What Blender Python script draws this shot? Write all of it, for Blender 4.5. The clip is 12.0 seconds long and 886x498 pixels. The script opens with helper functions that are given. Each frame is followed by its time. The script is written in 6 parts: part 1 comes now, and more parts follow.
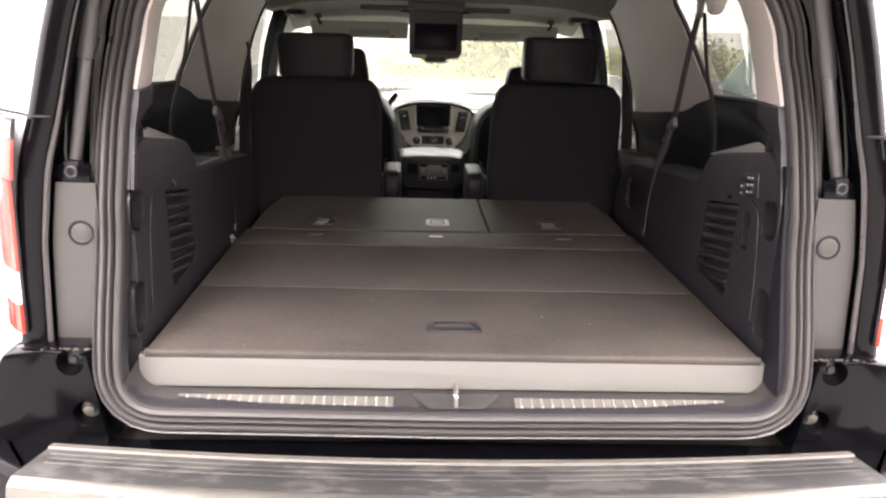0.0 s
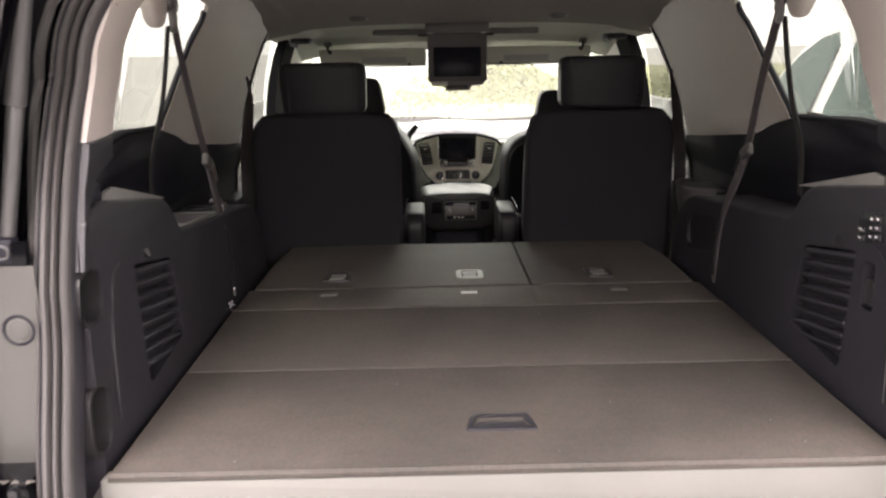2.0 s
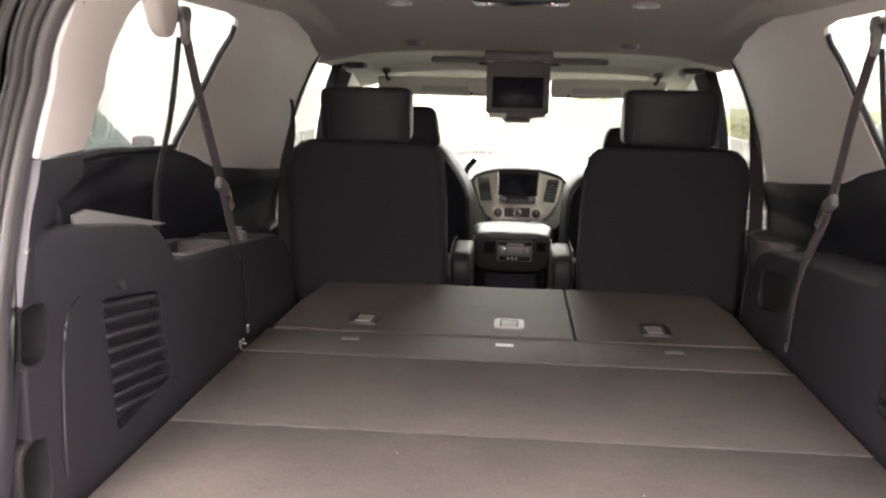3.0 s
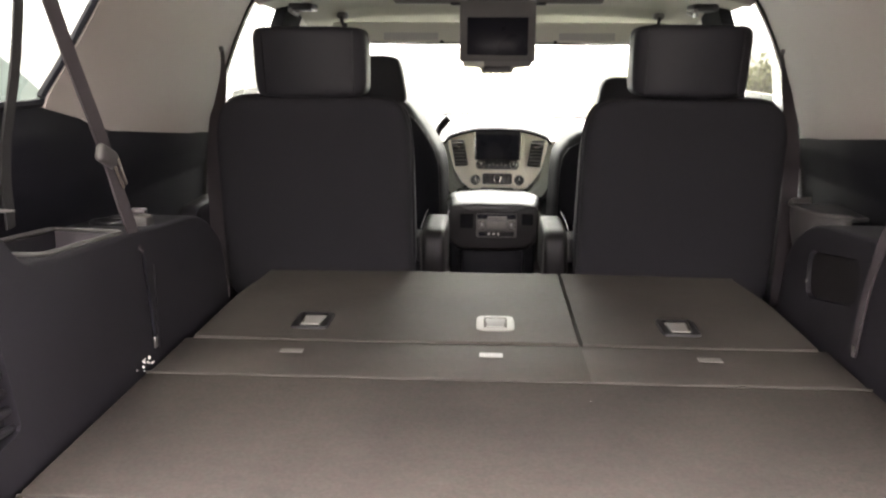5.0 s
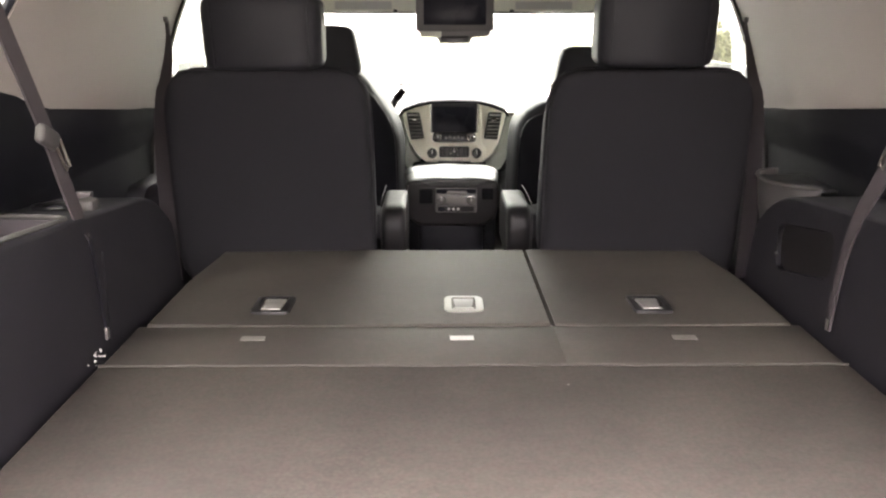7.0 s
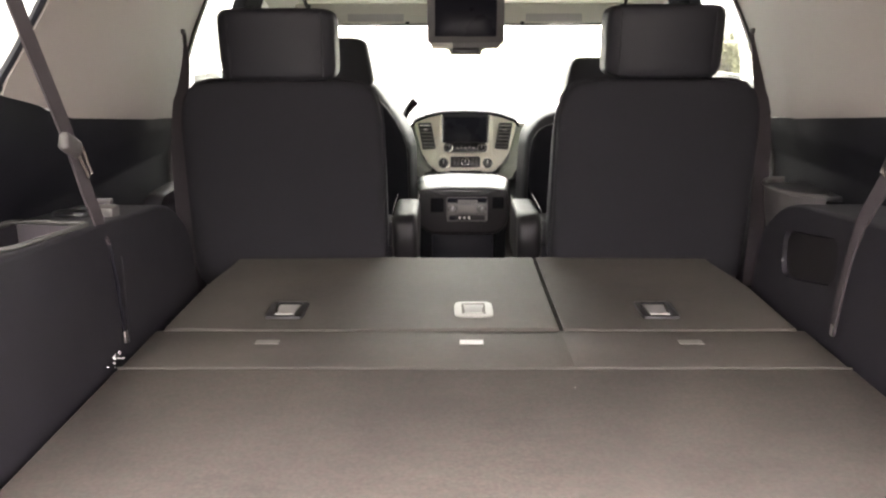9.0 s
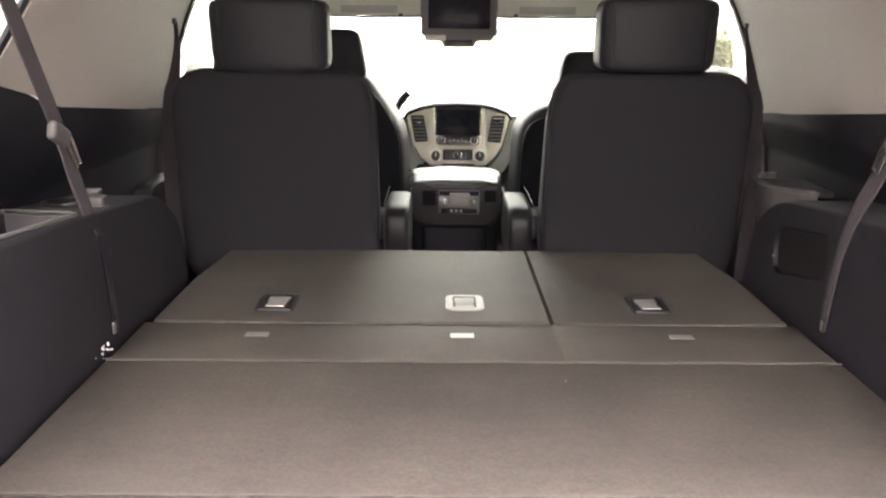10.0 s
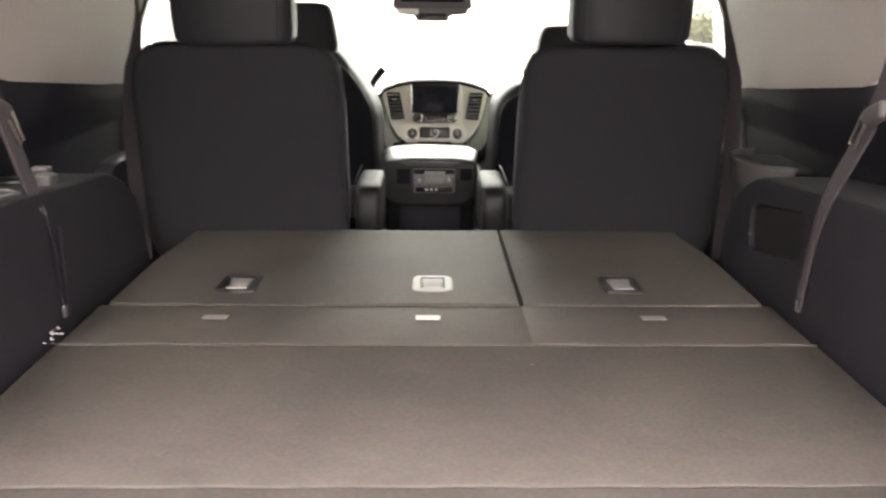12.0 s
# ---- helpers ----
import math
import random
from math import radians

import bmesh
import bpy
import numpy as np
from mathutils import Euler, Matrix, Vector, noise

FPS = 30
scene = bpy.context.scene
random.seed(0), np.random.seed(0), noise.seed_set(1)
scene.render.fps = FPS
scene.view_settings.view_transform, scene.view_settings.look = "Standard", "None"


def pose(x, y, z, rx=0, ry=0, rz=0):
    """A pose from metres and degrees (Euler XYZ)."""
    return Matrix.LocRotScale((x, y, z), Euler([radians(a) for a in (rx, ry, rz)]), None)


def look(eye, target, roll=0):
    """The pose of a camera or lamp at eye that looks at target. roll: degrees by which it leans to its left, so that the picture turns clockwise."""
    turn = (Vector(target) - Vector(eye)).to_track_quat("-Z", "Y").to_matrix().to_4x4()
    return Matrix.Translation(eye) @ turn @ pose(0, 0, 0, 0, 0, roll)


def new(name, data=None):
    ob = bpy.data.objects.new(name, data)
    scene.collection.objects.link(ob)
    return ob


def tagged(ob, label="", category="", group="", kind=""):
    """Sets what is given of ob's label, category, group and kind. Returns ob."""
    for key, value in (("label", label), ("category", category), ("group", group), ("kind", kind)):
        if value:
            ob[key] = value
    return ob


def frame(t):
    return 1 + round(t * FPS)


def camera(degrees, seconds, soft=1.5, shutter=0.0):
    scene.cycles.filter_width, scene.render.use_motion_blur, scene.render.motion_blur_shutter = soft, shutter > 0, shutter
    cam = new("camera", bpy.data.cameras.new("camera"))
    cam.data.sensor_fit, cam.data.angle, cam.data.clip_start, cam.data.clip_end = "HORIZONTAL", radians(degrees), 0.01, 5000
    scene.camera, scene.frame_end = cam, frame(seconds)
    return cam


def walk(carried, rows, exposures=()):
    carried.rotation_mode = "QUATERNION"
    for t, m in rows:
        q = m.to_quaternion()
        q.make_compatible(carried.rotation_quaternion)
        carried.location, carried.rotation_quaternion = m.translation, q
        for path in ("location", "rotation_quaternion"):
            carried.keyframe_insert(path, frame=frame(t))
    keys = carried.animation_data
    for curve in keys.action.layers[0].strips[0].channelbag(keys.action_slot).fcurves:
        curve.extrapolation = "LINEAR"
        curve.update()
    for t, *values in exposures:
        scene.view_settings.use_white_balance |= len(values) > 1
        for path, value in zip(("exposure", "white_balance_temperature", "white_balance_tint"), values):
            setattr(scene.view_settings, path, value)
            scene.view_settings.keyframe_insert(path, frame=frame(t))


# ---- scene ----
cam = camera(54.6, 12.0, soft=2.3, shutter=0.5)
PATH = [
    (0, (-0.1, -1.621, 1.525), (-0.022, 0.312, 1.017), 1.7),
    (0.5, (-0.062, -1.596, 1.524), (-0.012, 0.341, 1.028), 2.1),
    (1, (-0.073, -1.514, 1.52), (-0.054, 0.427, 1.038), 1.3),
    (1.5, (-0.132, -1.376, 1.535), (-0.084, 0.572, 1.083), -0.4),
    (2, (-0.111, -1.226, 1.511), (-0.089, 0.723, 1.061), -1.0),
    (2.5, (-0.008, -1.103, 1.513), (-0.118, 0.867, 1.187), 1.5),
    (3, (-0.005, -1.001, 1.489), (-0.168, 0.957, 1.115), 1.1),
    (3.2, (-0.071, -0.939, 1.478), (-0.154, 1.02, 1.084), 1.0),
    (4.8, (-0.068, -0.556, 1.449), (-0.13, 1.396, 1.017), 0.7),
    (5, (-0.03, -0.528, 1.436), (-0.131, 1.417, 0.98), 0.3),
    (5.5, (-0.024, -0.49, 1.436), (-0.119, 1.446, 0.945), -0.6),
    (6, (-0.08, -0.485, 1.438), (-0.114, 1.453, 0.943), -0.7),
    (6.5, (-0.072, -0.455, 1.436), (-0.046, 1.474, 0.909), 0.1),
    (8.5, (-0.062, -0.506, 1.438), (-0.08, 1.433, 0.95), -0.3),
    (9, (-0.063, -0.498, 1.435), (-0.072, 1.44, 0.94), -0.1),
    (9.5, (-0.071, -0.499, 1.436), (-0.06, 1.435, 0.926), 0.6),
    (10, (-0.062, -0.493, 1.434), (-0.052, 1.441, 0.923), 0.5),
    (10.5, (-0.062, -0.489, 1.427), (-0.057, 1.44, 0.899), 0.6),
    (11, (-0.066, -0.505, 1.432), (-0.089, 1.42, 0.892), 0.0),
    (11.5, (-0.056, -0.495, 1.429), (-0.091, 1.432, 0.892), -0.2),
    (12, (-0.019, -0.443, 1.419), (0.017, 1.478, 0.864), 0.5),
]
EXPOSURES = [(0, 3.30, 6850, 21), (1.8, 3.22, 6850, 21), (2.5, 3.82, 6850, 21), (3.2, 4.02, 6850, 21), (5.0, 4.42, 6830, 20), (6.0, 4.70, 6830, 20), (9.0, 4.74, 6830, 20), (10.5, 4.84, 6880, 21), (12, 4.76, 6850, 20)]
walk(cam, [(t, look(eye, target, roll)) for t, eye, target, roll in PATH], EXPOSURES)

# ---- daylight: an overcast sky and a weak, wide sun ----
world = bpy.data.worlds.new("overcast")
scene.world = world
world.use_nodes = True
wn, wl = world.node_tree.nodes, world.node_tree.links
sky = wn.new("ShaderNodeTexSky")
sky.sky_type = "NISHITA"
sky.sun_disc = False
sky.sun_elevation, sky.sun_rotation = radians(55), radians(187)
sky.dust_density, sky.air_density, sky.ozone_density = 6.0, 1.0, 1.0
grey = wn.new("ShaderNodeHueSaturation")
grey.inputs["Saturation"].default_value = 0.10
wl.new(sky.outputs[0], grey.inputs["Color"])
cloud = wn.new("ShaderNodeMix")
cloud.data_type = "RGBA"
cloud.inputs[0].default_value = 0.6
cloud.inputs[7].default_value = (6.2, 6.1, 6.0, 1)
wl.new(grey.outputs[0], cloud.inputs[6])
wl.new(cloud.outputs[2], wn["Background"].inputs["Color"])
wn["Background"].inputs["Strength"].default_value = 0.15
sun = new("sun", bpy.data.lights.new("sun", "SUN"))
sun.data.energy, sun.data.angle, sun.data.color = 0.8, radians(40), (1.0, 0.96, 0.92)
sun.matrix_world = look((-0.8, -6.2, 9.0), (0, 0, 0))

# ---- materials ----
def material(name, colour, rough=0.5, metal=0.0, spread=0.12, scale=6.0, grain=0.0, grain_scale=900.0, coat=0.0, spec=0.5, rough_spread=0.08):
    """A surface whose colour and gloss vary at two scales, with a fine relief."""
    m = bpy.data.materials.new(name)
    m.use_nodes = True
    n, l = m.node_tree.nodes, m.node_tree.links
    b = n["Principled BSDF"]
    co = n.new("ShaderNodeTexCoord")
    big, fine = n.new("ShaderNodeTexNoise"), n.new("ShaderNodeTexNoise")
    big.inputs["Scale"].default_value, big.inputs["Detail"].default_value = scale, 5
    fine.inputs["Scale"].default_value, fine.inputs["Detail"].default_value = grain_scale, 2
    mix = n.new("ShaderNodeMix")
    mix.data_type = "RGBA"
    c = Vector(colour)
    mix.inputs[6].default_value = (*(c * (1 - spread)), 1)
    mix.inputs[7].default_value = (*(c * (1 + spread)), 1)
    add = n.new("ShaderNodeMath")
    add.operation = "MULTIPLY_ADD"
    add.inputs[1].default_value = 0.35
    l.new(co.outputs["Object"], big.inputs["Vector"])
    l.new(co.outputs["Object"], fine.inputs["Vector"])
    l.new(fine.outputs["Fac"], add.inputs[0])
    half = n.new("ShaderNodeMath")
    half.operation = "MULTIPLY"
    half.inputs[1].default_value = 0.65
    l.new(big.outputs["Fac"], half.inputs[0])
    l.new(half.outputs[0], add.inputs[2])
    l.new(add.outputs[0], mix.inputs["Factor"])
    l.new(mix.outputs[2], b.inputs["Base Color"])
    r = n.new("ShaderNodeMapRange")
    r.inputs["To Min"].default_value, r.inputs["To Max"].default_value = rough - rough_spread, rough + rough_spread
    l.new(big.outputs["Fac"], r.inputs["Value"])
    l.new(r.outputs[0], b.inputs["Roughness"])
    b.inputs["Metallic"].default_value = metal
    b.inputs["Specular IOR Level"].default_value = spec
    b.inputs["Coat Weight"].default_value = coat
    b.inputs["Coat Roughness"].default_value = 0.04
    if grain:
        bump = n.new("ShaderNodeBump")
        bump.inputs["Strength"].default_value, bump.inputs["Distance"].default_value = grain, 0.002
        l.new(fine.outputs["Fac"], bump.inputs["Height"])
        l.new(bump.outputs[0], b.inputs["Normal"])
    return m


def carpet_material(name, colour, spec=0.15, rough=0.95):
    """Short needle-felt carpet: fibre speckle, lint and faint rubbed patches."""
    m = material(name, colour, rough=rough, spread=0.18, scale=8.0, grain=0.3, grain_scale=700.0, spec=spec, rough_spread=0.03)
    n, l = m.node_tree.nodes, m.node_tree.links
    b = n["Principled BSDF"]
    co = n.new("ShaderNodeTexCoord")
    fleck, speck = n.new("ShaderNodeTexNoise"), n.new("ShaderNodeTexVoronoi")
    fleck.inputs["Scale"].default_value, fleck.inputs["Detail"].default_value = 160.0, 3
    speck.inputs["Scale"].default_value = 55.0
    l.new(co.outputs["Object"], fleck.inputs["Vector"])
    l.new(co.outputs["Object"], speck.inputs["Vector"])
    ramp = n.new("ShaderNodeValToRGB")
    ramp.color_ramp.elements[0].position, ramp.color_ramp.elements[0].color = 0.35, (0.90, 0.90, 0.90, 1)
    ramp.color_ramp.elements[1].position, ramp.color_ramp.elements[1].color = 0.68, (1.10, 1.10, 1.10, 1)
    l.new(fleck.outputs["Fac"], ramp.inputs[0])
    lint = n.new("ShaderNodeValToRGB")
    lint.color_ramp.elements[0].position, lint.color_ramp.elements[0].color = 0.03, (1.35, 1.32, 1.28, 1)
    lint.color_ramp.elements[1].position, lint.color_ramp.elements[1].color = 0.06, (1, 1, 1, 1)
    l.new(speck.outputs["Distance"], lint.inputs[0])
    hue = n.new("ShaderNodeTexNoise")
    hue.inputs["Scale"].default_value, hue.inputs["Detail"].default_value = 60.0, 5
    l.new(co.outputs["Object"], hue.inputs["Vector"])
    warm = n.new("ShaderNodeValToRGB")
    warm.color_ramp.elements[0].position, warm.color_ramp.elements[0].color = 0.38, (0.955, 1.0, 0.98, 1)
    warm.color_ramp.elements[1].position, warm.color_ramp.elements[1].color = 0.62, (1.055, 1.0, 1.01, 1)
    l.new(hue.outputs["Fac"], warm.inputs[0])
    rub = n.new("ShaderNodeTexNoise")
    rub.inputs["Scale"].default_value, rub.inputs["Detail"].default_value = 3.2, 6
    l.new(co.outputs["Object"], rub.inputs["Vector"])
    worn = n.new("ShaderNodeValToRGB")
    worn.color_ramp.elements[0].position, worn.color_ramp.elements[0].color = 0.36, (0.86, 0.86, 0.87, 1)
    worn.color_ramp.elements[1].position, worn.color_ramp.elements[1].color = 0.66, (1.15, 1.14, 1.12, 1)
    l.new(rub.outputs["Fac"], worn.inputs[0])
    lay, nap = n.new("ShaderNodeMapping"), n.new("ShaderNodeTexNoise")
    lay.inputs["Scale"].default_value = (16, 42, 20)
    nap.inputs["Scale"].default_value, nap.inputs["Detail"].default_value, nap.inputs["Roughness"].default_value = 1.0, 6, 0.65
    l.new(co.outputs["Object"], lay.inputs[0])
    l.new(lay.outputs[0], nap.inputs["Vector"])
    streak = n.new("ShaderNodeValToRGB")
    streak.color_ramp.elements[0].position, streak.color_ramp.elements[0].color = 0.34, (0.955, 0.955, 0.957, 1)
    streak.color_ramp.elements[1].position, streak.color_ramp.elements[1].color = 0.68, (1.05, 1.05, 1.045, 1)
    l.new(nap.outputs["Fac"], streak.inputs[0])
    old = b.inputs["Base Color"].links[0].from_socket
    for ramp_node in (ramp, lint, warm, worn, streak):
        mul = n.new("ShaderNodeMix")
        mul.data_type, mul.blend_type = "RGBA", "MULTIPLY"
        mul.inputs["Factor"].default_value = 1.0
        l.new(old, mul.inputs[6])
        l.new(ramp_node.outputs[0], mul.inputs[7])
        old = mul.outputs[2]
    l.new(old, b.inputs["Base Color"])
    return m


def glass_material(name, tint, gloss_rough=0.0, veil=0.0):
    """A thin pane: light passes straight through, tinted, with a translucent veil in place of glare; the gloss follows
    Fresnel.
    """
    m = bpy.data.materials.new(name)
    m.use_nodes = True
    n, l = m.node_tree.nodes, m.node_tree.links
    n.remove(n["Principled BSDF"])
    clear, gloss, mix, lw = n.new("ShaderNodeBsdfTransparent"), n.new("ShaderNodeBsdfGlossy"), n.new("ShaderNodeMixShader"), n.new("ShaderNodeLayerWeight")
    power, fr = n.new("ShaderNodeMath"), n.new("ShaderNodeMath")
    power.operation, fr.operation = "POWER", "MULTIPLY_ADD"
    power.inputs[1].default_value, fr.inputs[1].default_value, fr.inputs[2].default_value = 5.0, 0.9, 0.06
    lw.inputs[0].default_value = 0.5
    l.new(lw.outputs["Facing"], power.inputs[0])
    l.new(power.outputs[0], fr.inputs[0])
    clear.inputs[0].default_value = (*tint, 1)
    gloss.inputs["Roughness"].default_value = gloss_rough
    l.new(fr.outputs[0], mix.inputs[0])
    # pale translucent share that imitates glare and mist on the pane
    film, haze = n.new("ShaderNodeMixShader"), n.new("ShaderNodeBsdfTranslucent")
    haze.inputs[0].default_value = (0.9, 0.9, 0.88, 1)
    film.inputs[0].default_value = veil
    l.new(clear.outputs[0], film.inputs[1])
    l.new(haze.outputs[0], film.inputs[2])
    l.new(film.outputs[0], mix.inputs[1])
    l.new(gloss.outputs[0], mix.inputs[2])
    l.new(mix.outputs[0], n["Material Output"].inputs["Surface"])
    return m


CARPET = carpet_material("carpet", (0.0715, 0.0632, 0.0566))
CARPET_SEAT = carpet_material("carpet_seat_back", (0.0630, 0.0560, 0.0500), 0.24, 0.62)
CLOTH = material("seat_back_felt", (0.0195, 0.0188, 0.0218), 0.9, spread=0.14, scale=9, grain=0.35, grain_scale=700, spec=0.2)
LEATHER = material("black_leather", (0.0150, 0.0146, 0.0185), 0.56, spread=0.12, scale=14, grain=0.25, grain_scale=380, spec=0.36)
PLASTIC = material("black_trim_plastic", (0.0158, 0.0146, 0.0188), 0.50, spread=0.14, scale=7, grain=0.22, grain_scale=620)
PLASTIC_SMOOTH = material("black_smooth_plastic", (0.012, 0.012, 0.014), 0.33, spread=0.12, scale=10)
BEIGE = material("light_grey_pillar_trim", (0.40, 0.363, 0.332), 0.58, spread=0.05, scale=4, grain=0.2, grain_scale=650)
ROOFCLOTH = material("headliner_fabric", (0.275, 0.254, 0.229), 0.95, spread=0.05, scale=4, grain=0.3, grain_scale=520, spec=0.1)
GREYSILL = material("grey_sill_plastic", (0.17, 0.167, 0.154), 0.38, spread=0.10, scale=7, grain=0.12, grain_scale=800)
RUBBER = material("weatherstrip_rubber", (0.034, 0.0315, 0.030), 0.66, spread=0.22, scale=12, grain=0.15, grain_scale=500)
SEALGREY = material("dusty_weatherstrip", (0.046, 0.0425, 0.041), 0.58, spread=0.2, scale=12, grain=0.12, grain_scale=500)
PAINT = material("black_car_paint", (0.0022, 0.0021, 0.0028), 0.14, spread=0.3, scale=8, coat=0.0, spec=0.17, rough_spread=0.05)
JAMBPAINT = material("grey_jamb_sealant", (0.048, 0.0465, 0.043), 0.45, spread=0.12, scale=14, grain=0.15, grain_scale=300)
CHROME = material("chrome", (0.72, 0.70, 0.67), 0.18, metal=1.0, spread=0.08, scale=30)
STEEL = material("brushed_steel", (0.62, 0.60, 0.57), 0.32, metal=1.0, spread=0.10, scale=40, grain=0.1)
SILVER = material("silver_dash_trim", (0.84, 0.80, 0.70), 0.34, metal=0.0, spread=0.05, scale=12)
LATCHGREY = material("grey_latch_plastic", (0.14, 0.135, 0.13), 0.42, spread=0.08, scale=30)
LATCHLIGHT = material("light_latch_plastic", (0.27, 0.262, 0.24), 0.45, spread=0.06, scale=30)
WHITELABEL = material("white_label", (0.55, 0.54, 0.52), 0.6, spread=0.05, scale=40)
BELT = material("seat_belt_webbing", (0.055, 0.0455, 0.0495), 0.8, spread=0.08, scale=60, grain=0.4, grain_scale=900)
BELTDARK = material("dark_seat_belt_webbing", (0.018, 0.017, 0.017), 0.8, spread=0.10, scale=60, grain=0.4, grain_scale=900)
SCREEN = material("dark_screen", (0.013, 0.013, 0.019), 0.28, spread=0.05, spec=0.10)
STRUTGREY = material("grey_strut_paint", (0.05, 0.049, 0.049), 0.40, spread=0.10, scale=30)
GLASS = glass_material("tinted_window_glass", (0.24, 0.26, 0.23), veil=0.02)
CLEARGLASS = glass_material("front_door_glass", (0.54, 0.61, 0.52), veil=0.03)
SHIELD = glass_material("windshield_glass", (0.86, 0.94, 0.84), veil=0.07)
LAMPRED = material("red_lamp_lens", (0.55, 0.030, 0.015), 0.12, spread=0.12, scale=60, coat=1.0)
LAMPCLEAR = material("clear_lamp_lens", (0.75, 0.74, 0.72), 0.12, spread=0.08, scale=70, coat=1.0)
ASPHALT = material("worn_concrete", (0.24, 0.234, 0.222), 0.75, spread=0.35, scale=1.5, grain=0.6, grain_scale=140)
WHITEPAINT = material("white_car_paint", (0.78, 0.78, 0.77), 0.25, spread=0.02, scale=3, coat=0.8)
SILVERPAINT = material("silver_grey_car_paint", (0.22, 0.225, 0.23), 0.3, metal=0.3, spread=0.04, scale=3, coat=0.6)
CARGLASS = material("green_tinted_car_glass", (0.085, 0.13, 0.115), 0.10, spread=0.15, scale=3, spec=0.12)
TYRE = material("tyre_rubber", (0.025, 0.025, 0.026), 0.8, spread=0.2, scale=20)
LEAF = material("yellow_green_leaves", (0.115, 0.12, 0.05), 0.7, spread=0.25, scale=1.2, grain=0.1)
LEAFDRY = material("dry_brown_leaves", (0.075, 0.06, 0.045), 0.75, spread=0.4, scale=1.4)
BARK = material("bark", (0.09, 0.07, 0.055), 0.9, spread=0.3, scale=12, grain=0.5, grain_scale=60)
LIDLEATHER = material("glossy_lid_leather", (0.03, 0.03, 0.031), 0.36, spread=0.12, scale=14, grain=0.12, grain_scale=380, spec=0.60, coat=0.0, rough_spread=0.06)
WELT = material("pale_carpet_welt", (0.072, 0.065, 0.058), 0.9, spread=0.3, scale=25, grain=0.4, grain_scale=300, spec=0.2)
FADEDLABEL = material("faded_label", (0.19, 0.178, 0.165), 0.7, spread=0.3, scale=90)
GRASS = material("pale_grass", (0.12, 0.125, 0.06), 0.9, spread=0.25, scale=0.6, grain=0.4, grain_scale=40)
LEVER = material("pale_lever_plastic", (0.21, 0.20, 0.188), 0.4, spread=0.08, scale=30)
LEDGEGREY = material("dusty_bumper_ledge", (0.085, 0.080, 0.070), 0.5, spread=0.45, scale=26, grain=0.2, grain_scale=200)
LIPMETAL = material("dull_bumper_chrome", (0.26, 0.25, 0.225), 0.34, metal=0.9, spread=0.15, scale=14)
TVGREY = material("dark_screen_frame", (0.10, 0.096, 0.092), 0.5, spread=0.1, scale=20)
# lighter than the black paint: the rounded edge's reflection is in the colour
FLANGE = material("reflection_grey_flange", (0.060, 0.056, 0.056), 0.30, spread=0.2, scale=20, spec=0.35)
LITHEADER = material("windshield_lit_header_cloth", (0.55, 0.55, 0.48), 0.9, spread=0.05, scale=5, grain=0.2, grain_scale=520, spec=0.1)
# visors and front rails: colour brightened in place of light from the windshield
VINYL = material("brightened_vinyl_trim", (0.72, 0.72, 0.64), 0.7, spread=0.05, scale=5, grain=0.15, grain_scale=600)
BANDBLACK = material("deep_black_trim", (0.0070, 0.0068, 0.0108), 0.62, spread=0.14, scale=7, grain=0.2, grain_scale=620, spec=0.24)
STRIP = material("silver_tread_strip", (0.36, 0.35, 0.32), 0.38, metal=0.35, spread=0.12, scale=30)
PILLARBLACK = material("matt_black_pillar_cloth", (0.010, 0.010, 0.0115), 0.95, spread=0.15, scale=12, grain=0.2, grain_scale=500, spec=0.05)
HANDLEGREY = material("dark_handle_plastic", (0.020, 0.019, 0.020), 0.36, spread=0.1, scale=20, spec=0.35)
CONSOLEGREY = material("dark_console_plastic", (0.0125, 0.0108, 0.0118), 0.5, spread=0.12, scale=9, grain=0.15, grain_scale=700, spec=0.35)
CUPGREY = material("dark_grey_cup_plastic", (0.068, 0.0625, 0.0615), 0.45, spread=0.1, scale=20)
COVERGREY = material("grey_striker_cover", (0.10, 0.098, 0.094), 0.4, spread=0.1, scale=20)
TRAYGREY = material("mauve_grey_tray_plastic", (0.105, 0.093, 0.100), 0.5, spread=0.1, scale=14, grain=0.15, grain_scale=600)
WINGGREY = material("grey_green_dash_trim", (0.32, 0.335, 0.295), 0.42, spread=0.06, scale=9, grain=0.1, grain_scale=700)
ARMLEATHER = material("armrest_leather", (0.0115, 0.0105, 0.0115), 0.48, spread=0.12, scale=14, grain=0.2, grain_scale=380, spec=0.27)
ICON = material("white_switch_print", (0.50, 0.50, 0.48), 0.5, spread=0.03)


